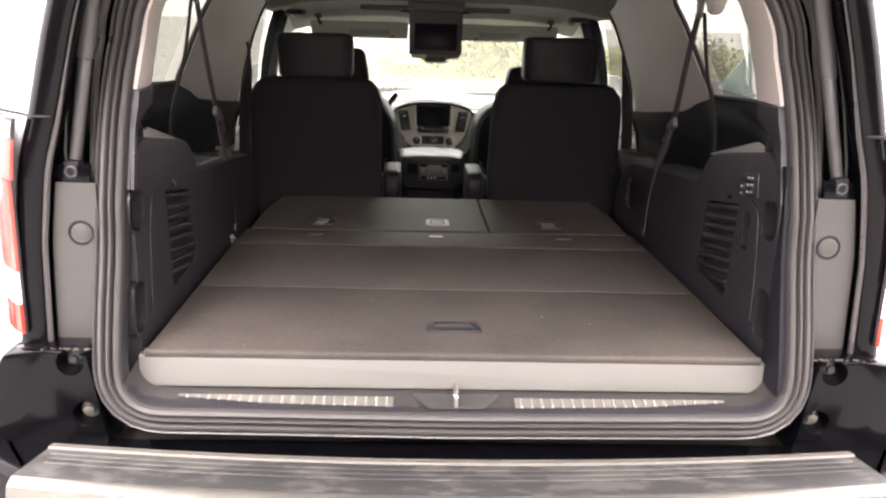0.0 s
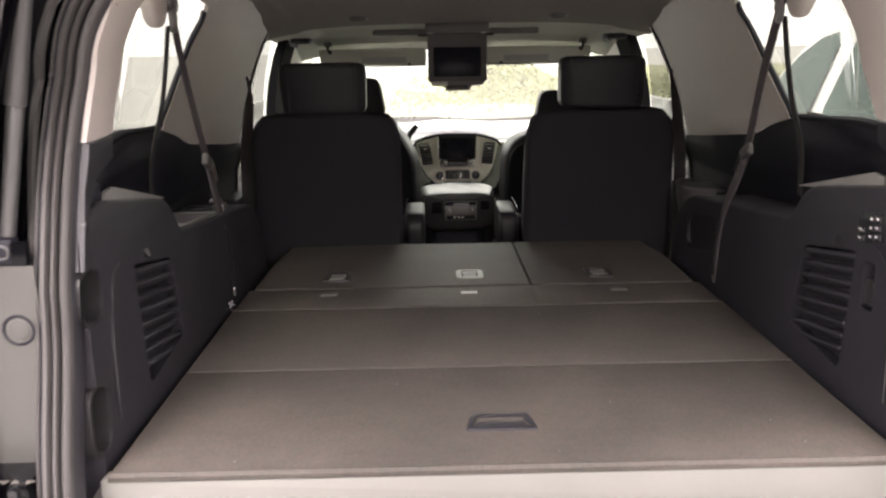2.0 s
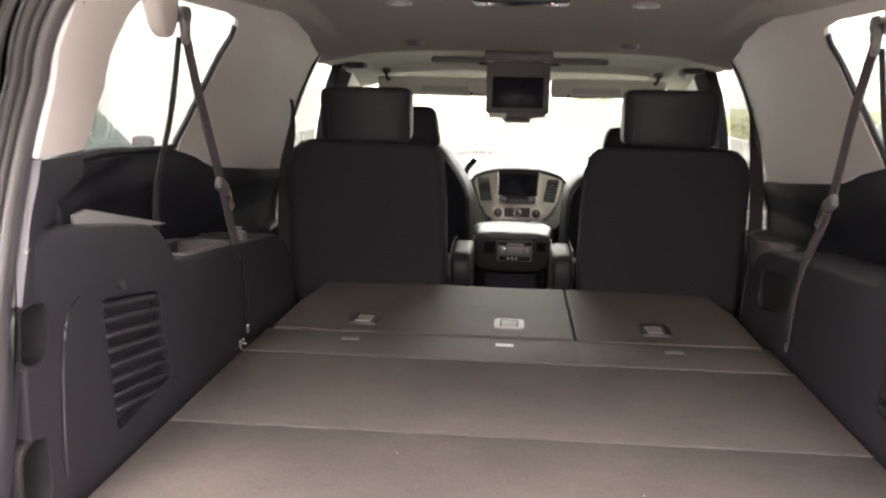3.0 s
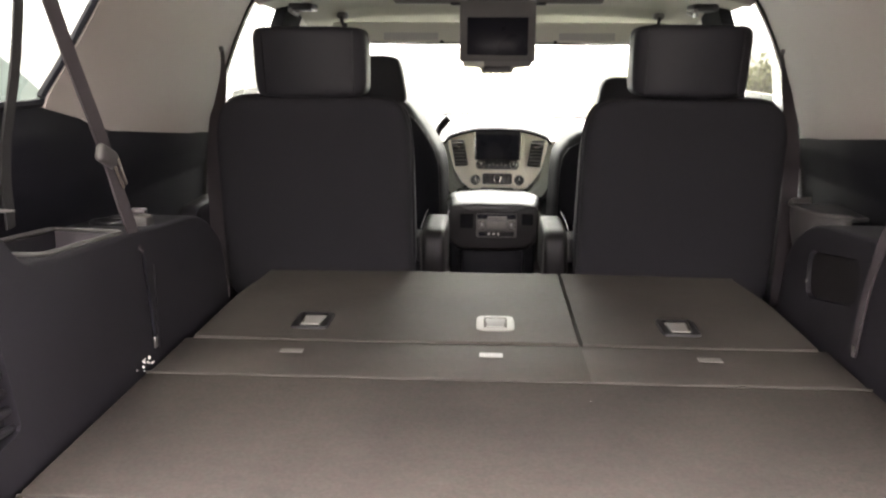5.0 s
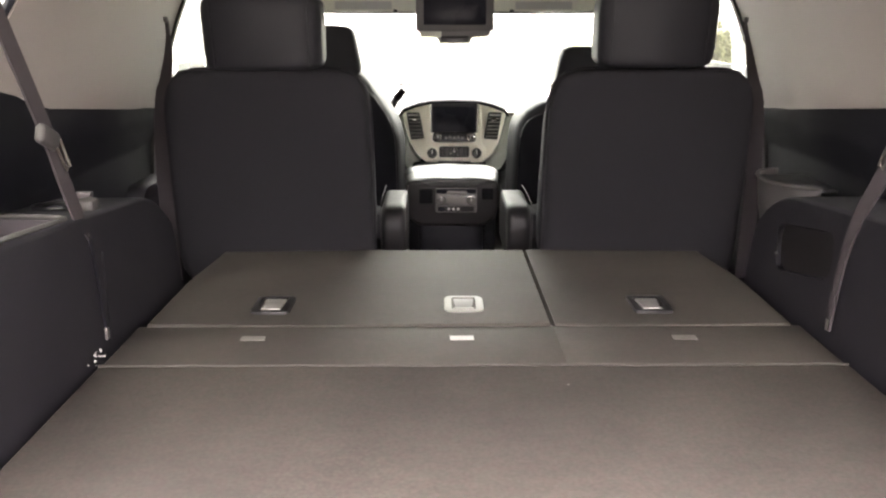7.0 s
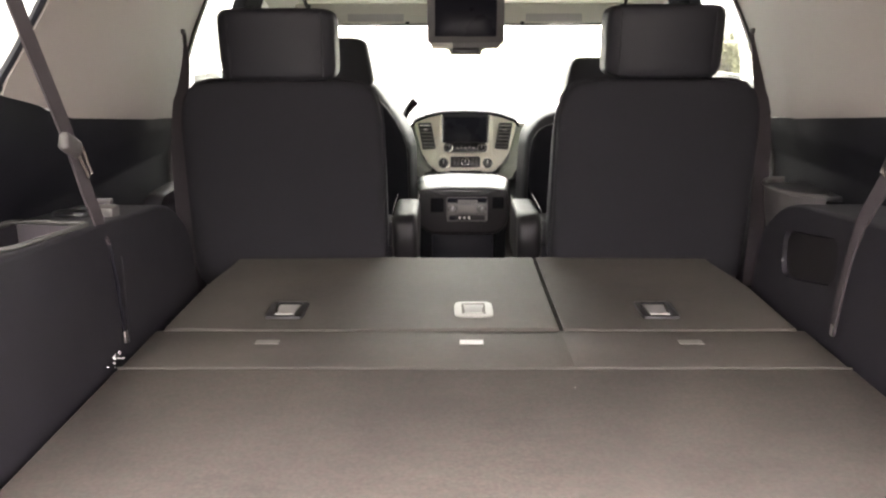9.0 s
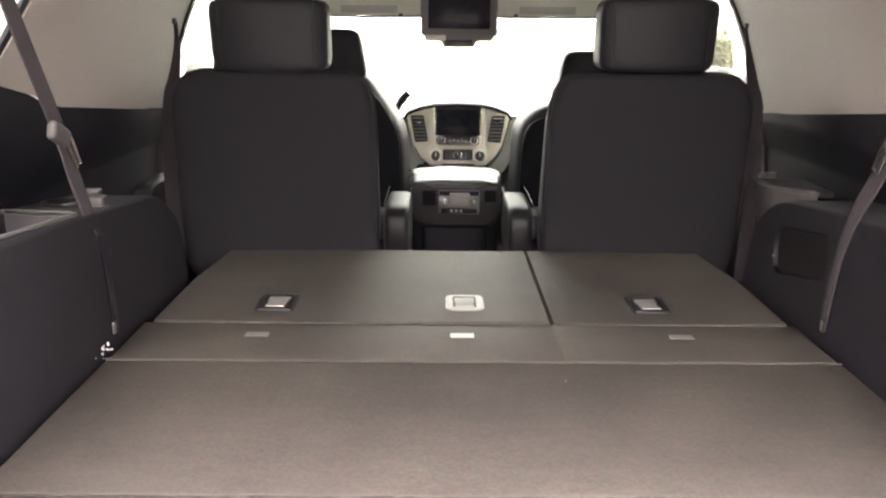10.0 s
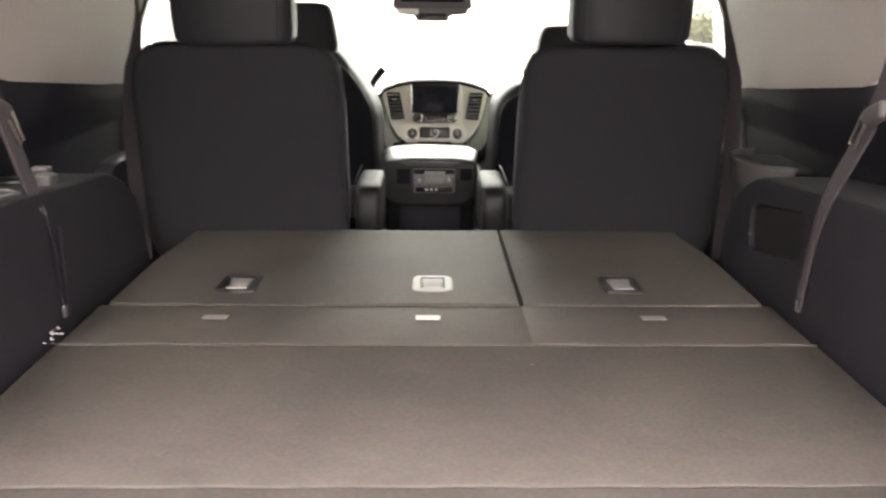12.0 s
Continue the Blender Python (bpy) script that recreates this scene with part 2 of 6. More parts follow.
def worn_pad_material():
    """Black step pad, dusted grey, with the black showing through where it is scuffed clean."""
    m = material("worn_step_pad", (0.05, 0.05, 0.052), 0.45, spread=0.2, scale=20, grain=0.25, grain_scale=300)
    n, l = m.node_tree.nodes, m.node_tree.links
    b = n["Principled BSDF"]
    co, mp, no = n.new("ShaderNodeTexCoord"), n.new("ShaderNodeMapping"), n.new("ShaderNodeTexNoise")
    mp.inputs["Scale"].default_value = (17, 44, 20)
    no.inputs["Scale"].default_value, no.inputs["Detail"].default_value, no.inputs["Roughness"].default_value = 1.0, 7, 0.68
    ramp = n.new("ShaderNodeValToRGB")
    ramp.color_ramp.elements[0].position, ramp.color_ramp.elements[0].color = 0.46, (0.056, 0.0545, 0.051, 1)
    ramp.color_ramp.elements[1].position, ramp.color_ramp.elements[1].color = 0.50, (0.026, 0.0258, 0.0262, 1)
    l.new(co.outputs["Object"], mp.inputs[0])
    l.new(mp.outputs[0], no.inputs["Vector"])
    big, mix = n.new("ShaderNodeTexNoise"), n.new("ShaderNodeMix")
    big.inputs["Scale"].default_value, big.inputs["Detail"].default_value = 5.0, 2
    mix.inputs["Factor"].default_value = 0.45
    l.new(co.outputs["Object"], big.inputs["Vector"])
    l.new(no.outputs["Fac"], mix.inputs["A"])
    l.new(big.outputs["Fac"], mix.inputs["B"])
    l.new(mix.outputs["Result"], ramp.inputs[0])
    l.new(ramp.outputs[0], b.inputs["Base Color"])
    b.inputs["Specular IOR Level"].default_value = 0.32
    return m


WORNPAD = worn_pad_material()


# ---- building helpers ----
ORIGIN = {}


def outward(bm):
    """Faces turned outwards; a closed mesh is checked by its volume."""
    bmesh.ops.recalc_face_normals(bm, faces=bm.faces[:])
    if all(len(e.link_faces) == 2 for e in bm.edges) and bm.calc_volume(signed=True) < 0:
        bmesh.ops.reverse_faces(bm, faces=bm.faces[:])
    bm.normal_update()


def finish(bm, sharp=35):
    outward(bm)
    for f in bm.faces:
        f.smooth = True
    limit = radians(sharp)
    for e in bm.edges:
        if len(e.link_faces) == 2 and e.calc_face_angle(0) > limit:
            e.smooth = False


def mesh_of(name, bm, mat, sharp=35):
    finish(bm, sharp)
    me = bpy.data.meshes.new(name)
    bm.to_mesh(me)
    bm.free()
    me.materials.append(mat)
    return me


def thing(name, at, label, category, group="", kind=""):
    ob = new(name)
    ob.location = at
    ob.empty_display_size = 0.05
    ORIGIN[ob] = Vector(at)
    return tagged(ob, label, category, group, kind)


def part(name, bm, mat, parent, label="", sharp=35):
    """One mesh object under a thing or a part; bm is given in world coordinates."""
    o = ORIGIN[parent]
    bmesh.ops.translate(bm, vec=-o, verts=bm.verts)
    ob = new(name, mesh_of(name, bm, mat, sharp))
    ob.parent = parent
    ORIGIN[ob] = o
    return tagged(ob, label)


def solo(name, bm, mat, label, category, kind="", group="", sharp=35):
    ob = new(name, mesh_of(name, bm, mat, sharp))
    ORIGIN[ob] = Vector((0, 0, 0))
    return tagged(ob, label, category, group, kind)


def box(c, s, bevel=0.004, seg=2, turn=None):
    bm = bmesh.new()
    bmesh.ops.create_cube(bm, size=1)
    bmesh.ops.scale(bm, vec=s, verts=bm.verts)
    if bevel:
        bmesh.ops.bevel(bm, geom=bm.edges[:], offset=min(bevel, min(s) * 0.45), segments=seg, affect="EDGES", profile=0.5)
    if turn is not None:
        bmesh.ops.transform(bm, matrix=turn, verts=bm.verts)
    bmesh.ops.translate(bm, vec=c, verts=bm.verts)
    return bm


def cylinder(a, b, r1, r2=None, n=20, bevel=0.0):
    a, b = Vector(a), Vector(b)
    bm = bmesh.new()
    d = b - a
    bmesh.ops.create_cone(bm, cap_ends=True, segments=n, radius1=r1, radius2=r1 if r2 is None else r2, depth=d.length)
    if bevel:
        rim = [e for e in bm.edges if abs(e.verts[0].co.z - e.verts[1].co.z) < 1e-6]
        bmesh.ops.bevel(bm, geom=rim, offset=bevel, segments=2, affect="EDGES", profile=0.5)
    q = d.to_track_quat("Z", "Y").to_matrix().to_4x4()
    bmesh.ops.transform(bm, matrix=Matrix.Translation((a + b) / 2) @ q, verts=bm.verts)
    return bm


def merge(*bms):
    out = bmesh.new()
    for b in bms:
        tmp = bpy.data.meshes.new("tmp")
        b.to_mesh(tmp)
        b.free()
        out.from_mesh(tmp)
        bpy.data.meshes.remove(tmp)
    return out


def prism(pts, axis, a, b, bevel=0.0, seg=2, all_edges=False):
    """A flat outline pushed along an axis from a to b. pts are the other two coordinates, in axis order."""
    bm = bmesh.new()

    def place(p, k):
        return {"x": (k, p[0], p[1]), "y": (p[0], k, p[1]), "z": (p[0], p[1], k)}[axis]

    lo = [bm.verts.new(place(p, a)) for p in pts]
    hi = [bm.verts.new(place(p, b)) for p in pts]
    bm.faces.new(lo)
    bm.faces.new(hi[::-1])
    for i in range(len(pts)):
        j = (i + 1) % len(pts)
        bm.faces.new((lo[i], lo[j], hi[j], hi[i]))
    outward(bm)
    if bevel:
        n = "xyz".index(axis)
        es = bm.edges[:] if all_edges else [e for e in bm.edges if abs(e.verts[0].co[n] - e.verts[1].co[n]) < 1e-7]
        bmesh.ops.bevel(bm, geom=es, offset=bevel, segments=seg, affect="EDGES", profile=0.5)
    return bm


def rounded(pts, r, n=5):
    """An outline with its corners rounded; r is one radius, or one for each corner."""
    out, k = [], len(pts)
    for i in range(k):
        p, a, b = Vector(pts[i]), Vector(pts[i - 1]), Vector(pts[(i + 1) % k])
        rr = r[i] if isinstance(r, (list, tuple)) else r
        if rr < 1e-6:
            out.append(tuple(p))
            continue
        rr = min(rr, (a - p).length * 0.48, (b - p).length * 0.48)
        s, e = p + (a - p).normalized() * rr, p + (b - p).normalized() * rr
        for j in range(n + 1):
            t = j / n
            out.append(tuple(s * (1 - t) ** 2 + p * 2 * t * (1 - t) + e * t * t))
    return out


def cushion(size, n=12, p=5.0, shape=None):
    """A padded block: a cube rounded towards a superellipsoid, then shaped."""
    bm = bmesh.new()
    bmesh.ops.create_cube(bm, size=2)
    bmesh.ops.subdivide_edges(bm, edges=bm.edges[:], cuts=n, use_grid_fill=True)
    for v in bm.verts:
        c = v.co
        m = max(abs(c.x), abs(c.y), abs(c.z))
        k = m / (abs(c.x) ** p + abs(c.y) ** p + abs(c.z) ** p) ** (1 / p)
        q = c * k
        w = Vector((q.x * size[0] / 2, q.y * size[1] / 2, q.z * size[2] / 2))
        v.co = shape(w) if shape else w
    return bm


def ribbon(points, width, side, thick=0.0016):
    """A flat strap through points; side is the direction of its width (one, or one for each point)."""
    bm = bmesh.new()
    rows = []
    for i, p in enumerate(points):
        p = Vector(p)
        a, b = Vector(points[max(i - 1, 0)]), Vector(points[min(i + 1, len(points) - 1)])
        s = Vector(side[i] if isinstance(side[0], (tuple, list)) else side)
        d = (b - a).normalized()
        s = (s - d * s.dot(d)).normalized()
        w = width[i] if isinstance(width, (list, tuple)) else width
        nrm = d.cross(s) * thick
        rows.append([bm.verts.new(p + s * w / 2 + nrm), bm.verts.new(p + s * w / 2 - nrm), bm.verts.new(p - s * w / 2 - nrm), bm.verts.new(p - s * w / 2 + nrm)])
    for r0, r1 in zip(rows, rows[1:]):
        for i in range(4):
            j = (i + 1) % 4
            bm.faces.new((r0[i], r0[j], r1[j], r1[i]))
    bm.faces.new(rows[0])
    bm.faces.new(rows[-1][::-1])
    return bm


def smooth_line(points, n=8):
    """Points along a Catmull-Rom curve."""
    pts = [Vector(p) for p in points]
    out = []
    for i in range(len(pts) - 1):
        p0, p1, p2, p3 = pts[max(i - 1, 0)], pts[i], pts[i + 1], pts[min(i + 2, len(pts) - 1)]
        for j in range(n):
            t = j / n
            out.append(0.5 * ((2 * p1) + (p2 - p0) * t + (2 * p0 - 5 * p1 + 4 * p2 - p3) * t * t + (3 * p1 - p0 - 3 * p2 + p3) * t ** 3))
    out.append(pts[-1])
    return out


def tube(points, radius, n=8, closed=False):
    bm = bmesh.new()
    pts = [Vector(p) for p in points]
    rings = []
    k = len(pts)
    up = Vector((0.13, 0.31, 0.94)).normalized()
    for i, p in enumerate(pts):
        a = pts[i - 1] if (closed or i) else p
        b = pts[(i + 1) % k] if (closed or i < k - 1) else p
        d = (b - a).normalized()
        s = d.cross(up)
        s = s.normalized() if s.length > 1e-4 else Vector((1, 0, 0))
        t = s.cross(d)
        r = radius[i] if isinstance(radius, (list, tuple)) else radius
        rings.append([bm.verts.new(p + (s * math.cos(2 * math.pi * j / n) + t * math.sin(2 * math.pi * j / n)) * r) for j in range(n)])
    last = k if closed else k - 1
    for i in range(last):
        r0, r1 = rings[i], rings[(i + 1) % k]
        for j in range(n):
            bm.faces.new((r0[j], r0[(j + 1) % n], r1[(j + 1) % n], r1[j]))
    if not closed:
        bm.faces.new(rings[0])
        bm.faces.new(rings[-1][::-1])
    return bm


def sheet(rows, thick):
    """A skin of given rows of points, with a thickness along its normal."""
    bm = bmesh.new()
    vs = [[bm.verts.new(p) for p in r] for r in rows]
    for r0, r1 in zip(vs, vs[1:]):
        for i in range(len(r0) - 1):
            bm.faces.new((r0[i], r0[i + 1], r1[i + 1], r1[i]))
    outward(bm)
    if thick:
        bmesh.ops.solidify(bm, geom=bm.faces[:], thickness=thick)
    return bm


def cut(ob, *cutters):
    """Takes the cutters' volumes (in world coordinates) out of ob's mesh for good."""
    for c in cutters:
        outward(c)
        me = bpy.data.meshes.new("cutter")
        c.to_mesh(me)
        c.free()
        tool = new("cutter", me)
        mod = ob.modifiers.new("cut", "BOOLEAN")
        mod.operation, mod.object, mod.solver = "DIFFERENCE", tool, "EXACT"
        bpy.context.view_layer.update()
        done = bpy.data.meshes.new_from_object(ob.evaluated_get(bpy.context.evaluated_depsgraph_get()))
        ob.modifiers.clear()
        ob.data = done
        bpy.data.objects.remove(tool)
        bpy.data.meshes.remove(me)
    bm = bmesh.new()
    bm.from_mesh(ob.data)
    finish(bm, 30)
    bm.to_mesh(ob.data)
    bm.free()


def lerp_table(table, v):
    """Smooth value from a table of (key, value)."""
    if v <= table[0][0]:
        return table[0][1]
    for (a, x), (b, y) in zip(table, table[1:]):
        if v <= b:
            t = (v - a) / (b - a)
            return x + (y - x) * t
    return table[-1][1]


def ease(t):
    t = min(max(t, 0.0), 1.0)
    return t * t * (3 - 2 * t)


# ---- the shell of the vehicle ----
FLOOR = 0.88
SIDE_X = [(0.7, 0.80), (1.13, 0.80), (1.20, 0.776), (1.26, 0.770), (1.34, 0.765), (1.45, 0.748), (1.55, 0.722), (1.62, 0.69), (1.66, 0.655), (1.70, 0.60)]
OPEN_X = [(0.7, 0.646), (0.95, 0.648), (1.12, 0.643), (1.22, 0.645), (1.33, 0.645), (1.39, 0.644), (1.45, 0.637), (1.53, 0.624), (1.60, 0.592), (1.65, 0.535), (1.70, 0.45)]


def sill_back(z):
    """Depth of the opening's plane: it comes rearwards at the sill and leans forwards above the waist."""
    t = min(max((1.20 - z) / 0.42, 0.0), 1.0)
    return -0.075 * t * t * (3 - 2 * t) + 0.37 * min(max(z - 1.18, 0.0), 0.30)


def side_x(y, z):
    """Half-width of the inner side skin; it draws in towards the tailgate opening."""
    wide = lerp_table(SIDE_X, z)
    low, high = ease((0.46 - y) / 0.46), 1 - ease((y - 0.08) / 0.62)
    return wide + (lerp_table(OPEN_X, z) - wide) * (low + (high - low) * ease((z - 1.30) / 0.06))


def band_top(y):
    """Height of the line between the black lower band and the light trim above it."""
    return 1.282 - 0.10 * max(y - 1.06, 0) + 0.056 * ease((1.10 - y) / 0.24) + 0.028 * ease((0.85 - y) / 0.60)


def side_sheet(s, grid, thick=0.012):
    return sheet([[(s * side_x(y, z), y, z) for y, z in r] for r in grid], thick)


def ramp(a, b, n):
    return [a + (b - a) * i / (n - 1) for i in range(n)]


def window_front(z):
    """Front edge of the quarter window, by height."""
    return lerp_table([(1.226, 1.60), (1.278, 1.10), (1.30, 1.03), (1.338, 0.85), (1.36, 0.862), (1.40, 0.91), (1.45, 0.962), (1.50, 1.003), (1.55, 1.042), (1.60, 1.072), (1.625, 1.066), (1.64, 1.02), (1.652, 0.90), (1.66, 0.70)], z)


def window_rear(z):
    """Rear edge of the quarter window, by height."""
    return lerp_table([(1.36, 0.222), (1.38, 0.236), (1.47, 0.322), (1.61, 0.372), (1.70, 0.42)], z)


def pillar_front(z):
    return 1.70 + (z - 1.23) * 0.745


LOWER = rounded([(0.02, 0.70), (0.022, 1.19), (0.066, 1.276), (0.12, 1.288), (0.46, 1.238), (0.535, 1.155), (0.85, 1.128), (1.24, 1.092), (1.37, 1.0), (1.41, 0.70)],
                [0, 0.01, 0.02, 0.03, 0.07, 0.03, 0.05, 0.09, 0.06, 0], 4)


TRAY = [(-0.646, 0.60), (-0.646, 0.868), (-0.785, 0.900), (-0.785, 0.60)]


def soft_edge(bm, x):
    """Rounds the long inner edge of the side trim."""
    es = [e for e in bm.edges if all(abs(v.co.x - x) < 1e-6 and v.co.z > 0.72 for v in e.verts)]
    bmesh.ops.bevel(bm, geom=es, offset=0.009, segments=3, affect="EDGES", profile=0.5)
    return bm


def side_wall(s):
    side = "left" if s < 0 else "right"
    lo, hi = (-0.86, -0.634) if s < 0 else (0.634, 0.86)
    wall = solo("wall_" + side, soft_edge(prism(LOWER, "x", lo, hi), s * 0.634), PLASTIC, "black textured plastic cargo side trim with a raised rear hump", "side trim", "structure")
    x = s * 0.634

    def pocket(y0, y1, z0, z1, depth, r=0.02):
        return prism(rounded([(y0, z0), (y1, z0), (y1, z1), (y0, z1)], r, 4), "x", x - s * 0.05, x + s * depth)

    more = 0.0 if s < 0 else 0.022
    CUPS = ((0.008 + more, 0.084 + more, 1.110, 1.196), (-0.002 + more, 0.066 + more, 0.902, 1.012))
    cups = [pocket(*c, 0.05, 0.035) for c in CUPS]
    grille = prism(rounded([(0.235, 1.158), (0.445, 1.120), (0.485, 0.945), (0.265, 0.925)], 0.015, 3), "x", x - s * 0.05, x + s * 0.022)
    cover = [(0.160, 1.176), (0.138, 1.168), (0.120, 1.150), (0.109, 1.118), (0.100, 1.05), (0.095, 0.96), (0.096, 0.925)]
    grooves = [prism([(a + 0.005, b) for a, b in cover] + cover[::-1], "x", x - s * 0.05, x + s * 0.006)]
    if s < 0:
        bins = [prism(rounded(TRAY, 0.022, 4), "z", 1.03, 1.35), pocket(0.954, 0.958, 0.89, 1.05, 0.02, 0.001), cylinder((-0.725, 1.02, 1.03), (-0.725, 1.02, 1.3), 0.042, n=24)]
        cut(wall, *cups, grille, *grooves, *bins)
    else:
        hole = prism(rounded([(0.985, 0.985), (1.225, 0.935), (1.235, 1.035), (0.985, 1.075)], 0.036, 5), "x", x - s * 0.05, x + s * 0.012)
        slot = pocket(0.164, 0.206, 1.062, 1.146, 0.02, 0.012)
        cut(wall, *cups, grille, *grooves, hole, slot)
        # darker plate that colours in the shade of a deeper recess
        part("recess_shade", prism(rounded([(0.990, 0.989), (1.220, 0.941), (1.230, 1.031), (0.990, 1.070)], 0.032, 5), "x", x + s * 0.008, x + s * 0.0115), CONSOLEGREY, wall)
    back = [(0.002 + sill_back(z), z) for z in ramp(0.76, 1.27, 24)]
    lining = part("rear_lining", prism(back + [(0.021, 1.27), (0.021, 0.76)], "x", min(x, x + s * 0.020), max(x, x + s * 0.020), 0.003, 2), BANDBLACK, wall)
    cut(lining, *[pocket(*c, 0.05, 0.035) for c in CUPS])
    for y0, y1, z0, z1 in CUPS:
        shell = prism(rounded([(y0 - 0.004, z0 - 0.004), (y1 + 0.004, z0 - 0.004), (y1 + 0.004, z1 + 0.004), (y0 - 0.004, z1 + 0.004)], 0.038, 5), "x", x + s * 0.002, x + s * 0.053)
        cup = part("tie_down_cup", shell, HANDLEGREY, wall, "glossy black tie-down pocket")
        cut(cup, pocket(y0 + 0.002, y1 - 0.002, z0 + 0.002, z1 - 0.002, 0.046, 0.034))
    # louvres of the air grille
    for i in range(8):
        z = 1.133 - i * 0.0262
        y0, y1 = 0.247 + i * 0.004, 0.437 + i * 0.0055
        tilt = Matrix.Rotation(radians(34) * s, 4, "Y") @ Matrix.Rotation(0, 4, "X")
        turn = Matrix.Rotation(radians(-9), 4, "X") @ tilt
        part("slat", box((x + s * 0.012, (y0 + y1) / 2, z - 0.01), (0.024, y1 - y0 + 0.012, 0.011), 0.005, 3, turn), PLASTIC, wall)
    part("cover_edge", tube([(x - s * 0.0005, p.x + 0.007, p.y) for p in smooth_line([(a, b, 0) for a, b in cover], 4)], 0.0026, 6), PLASTIC_SMOOTH, wall, "rounded edge of the storage cover")
    # lashing rings in the two rear cups
    ring = [(x + s * (0.022 + 0.006 * math.cos(a)), 0.016 + more + 0.012 * math.cos(a), 0.952 + 0.02 * math.sin(a)) for a in ramp(0, math.pi * 2, 15)[:-1]]
    part("tie_down_ring", tube(ring, 0.0034, 6, True), STEEL, wall, "steel tie-down ring")
    part("screw_cap", cylinder((x - s * 0.004, 0.047, 1.262), (x + s * 0.01, 0.047, 1.262), 0.009, n=14, bevel=0.002), PLASTIC_SMOOTH, wall)
    part("coat_button", cylinder((x - s * 0.002, 0.30, 1.166), (x + s * 0.01, 0.30, 1.160), 0.011, n=12), PLASTIC_SMOOTH, wall)
    # pale wedge added where the hump's top shows a glossy reflection
    cap = []
    for k in ramp(0, 1, 4):
        row = []
        for u in ramp(0, 1, 10):
            y, low, high = 0.238 + 0.39 * u, 1.258 - 0.049 * u, 1.297 - 0.086 * u - 0.012 * ease((0.06 - u) / 0.06)
            row.append((s * (0.678 + 0.022 * u), y, low + (high - low) * k))
        cap.append(row)
    part("hump_sheen", sheet(cap, 0.006), LATCHLIGHT, wall, "light grey wedge on the hump, pale in place of its gloss")
    # upper black band, light pillars, roof rail
    cols = ramp(0.16, 1.762, 40)
    band = []
    for t in ramp(0, 1, 26):
        row = []
        for y in cols:
            z = 1.02 + (band_top(y) - 1.02) * t
            yy = y - 0.32 * ease((y - 1.3) / 0.42) * max(1.22 - z, 0)
            swell = 0.020 * math.exp(-((z - 1.290) / 0.030) ** 2) * ease((1.0 - y) / 0.5)
            row.append((s * (side_x(yy, z) - swell), yy, z))
        band.append(row)
    part("upper_band", sheet(band, 0.010), BANDBLACK, wall, "black side band, swelling to a ledge below the window", 60)
    zs = [1.231, 1.24, 1.25, 1.26, 1.27, 1.278, 1.285, 1.292, 1.30, 1.308, 1.316, 1.326, 1.338] + ramp(1.35, 1.655, 18)
    part("pillar_trim", side_sheet(s, [[(y, band_top(y) + 0.0015) for y in ramp(1.61, 1.712, 14)]] + [[(window_front(z) + (pillar_front(z) - window_front(z)) * t, z) for t in ramp(0, 1, 14)] for z in zs]), BEIGE, wall, "light grey plastic pillar trim")
    zs = ramp(1.386, 1.70, 16)
    part("rear_pillar_trim", side_sheet(s, [[(sill_back(z) + 0.004 + (window_rear(z) - sill_back(z) - 0.004) * t, z) for t in ramp(0, 1, 12)] for z in zs]), BEIGE, wall, "light grey plastic rear pillar trim")
    part("rear_pillar_base", side_sheet(s, [[(sill_back(z) + 0.006 + (0.216 - sill_back(z)) * t, z) for t in ramp(0, 1, 12)] for z in ramp(1.20, 1.383, 7)], 0.016), PLASTIC, wall)
    part("roof_rail", side_sheet(s, [[(y, z) for y in ramp(0.12, 2.35, 40)] for z in ramp(1.648, 1.70, 4)]), BEIGE, wall)
    # black rubber edge round the quarter window
    loop = [(y, 1.345 + 0.028 * ease((0.85 - y) / 0.60)) for y in ramp(0.245, 0.80, 9)] + [(window_front(z) - 0.004, z) for z in [1.346, 1.352] + ramp(1.362, 1.62, 14)]
    part("window_seal", tube(smooth_line([(s * (side_x(y, z) - 0.003), y, z) for y, z in loop], 3), 0.0075, 6), BANDBLACK, wall, "black rubber window edge")
    # outer skin: quarter panel, sill, door and roof side
    outer = []
    for z, off in ((0.30, 0.10), (0.75, 0.15), (1.05, 0.155), (1.28, 0.12)):
        outer.append([(s * (0.86 + off * ease((y + 0.06) / 0.35)), y, z) for y in ramp(0.02, 3.6, 24)])
    part("outer_panel", sheet(outer, 0.01), WHITEPAINT, wall, "glossy white painted outer panel")
    return wall


def quarter_window(s, number):
    win = solo("window_%d" % number, sheet([[(s * (side_x(y, z) + 0.018), y, z) for y in ramp(0.20, 1.16, 16)] for z in ramp(1.32, 1.67, 10)], 0), GLASS,
               "tinted glass rear quarter window", "window", "structure")
    return win


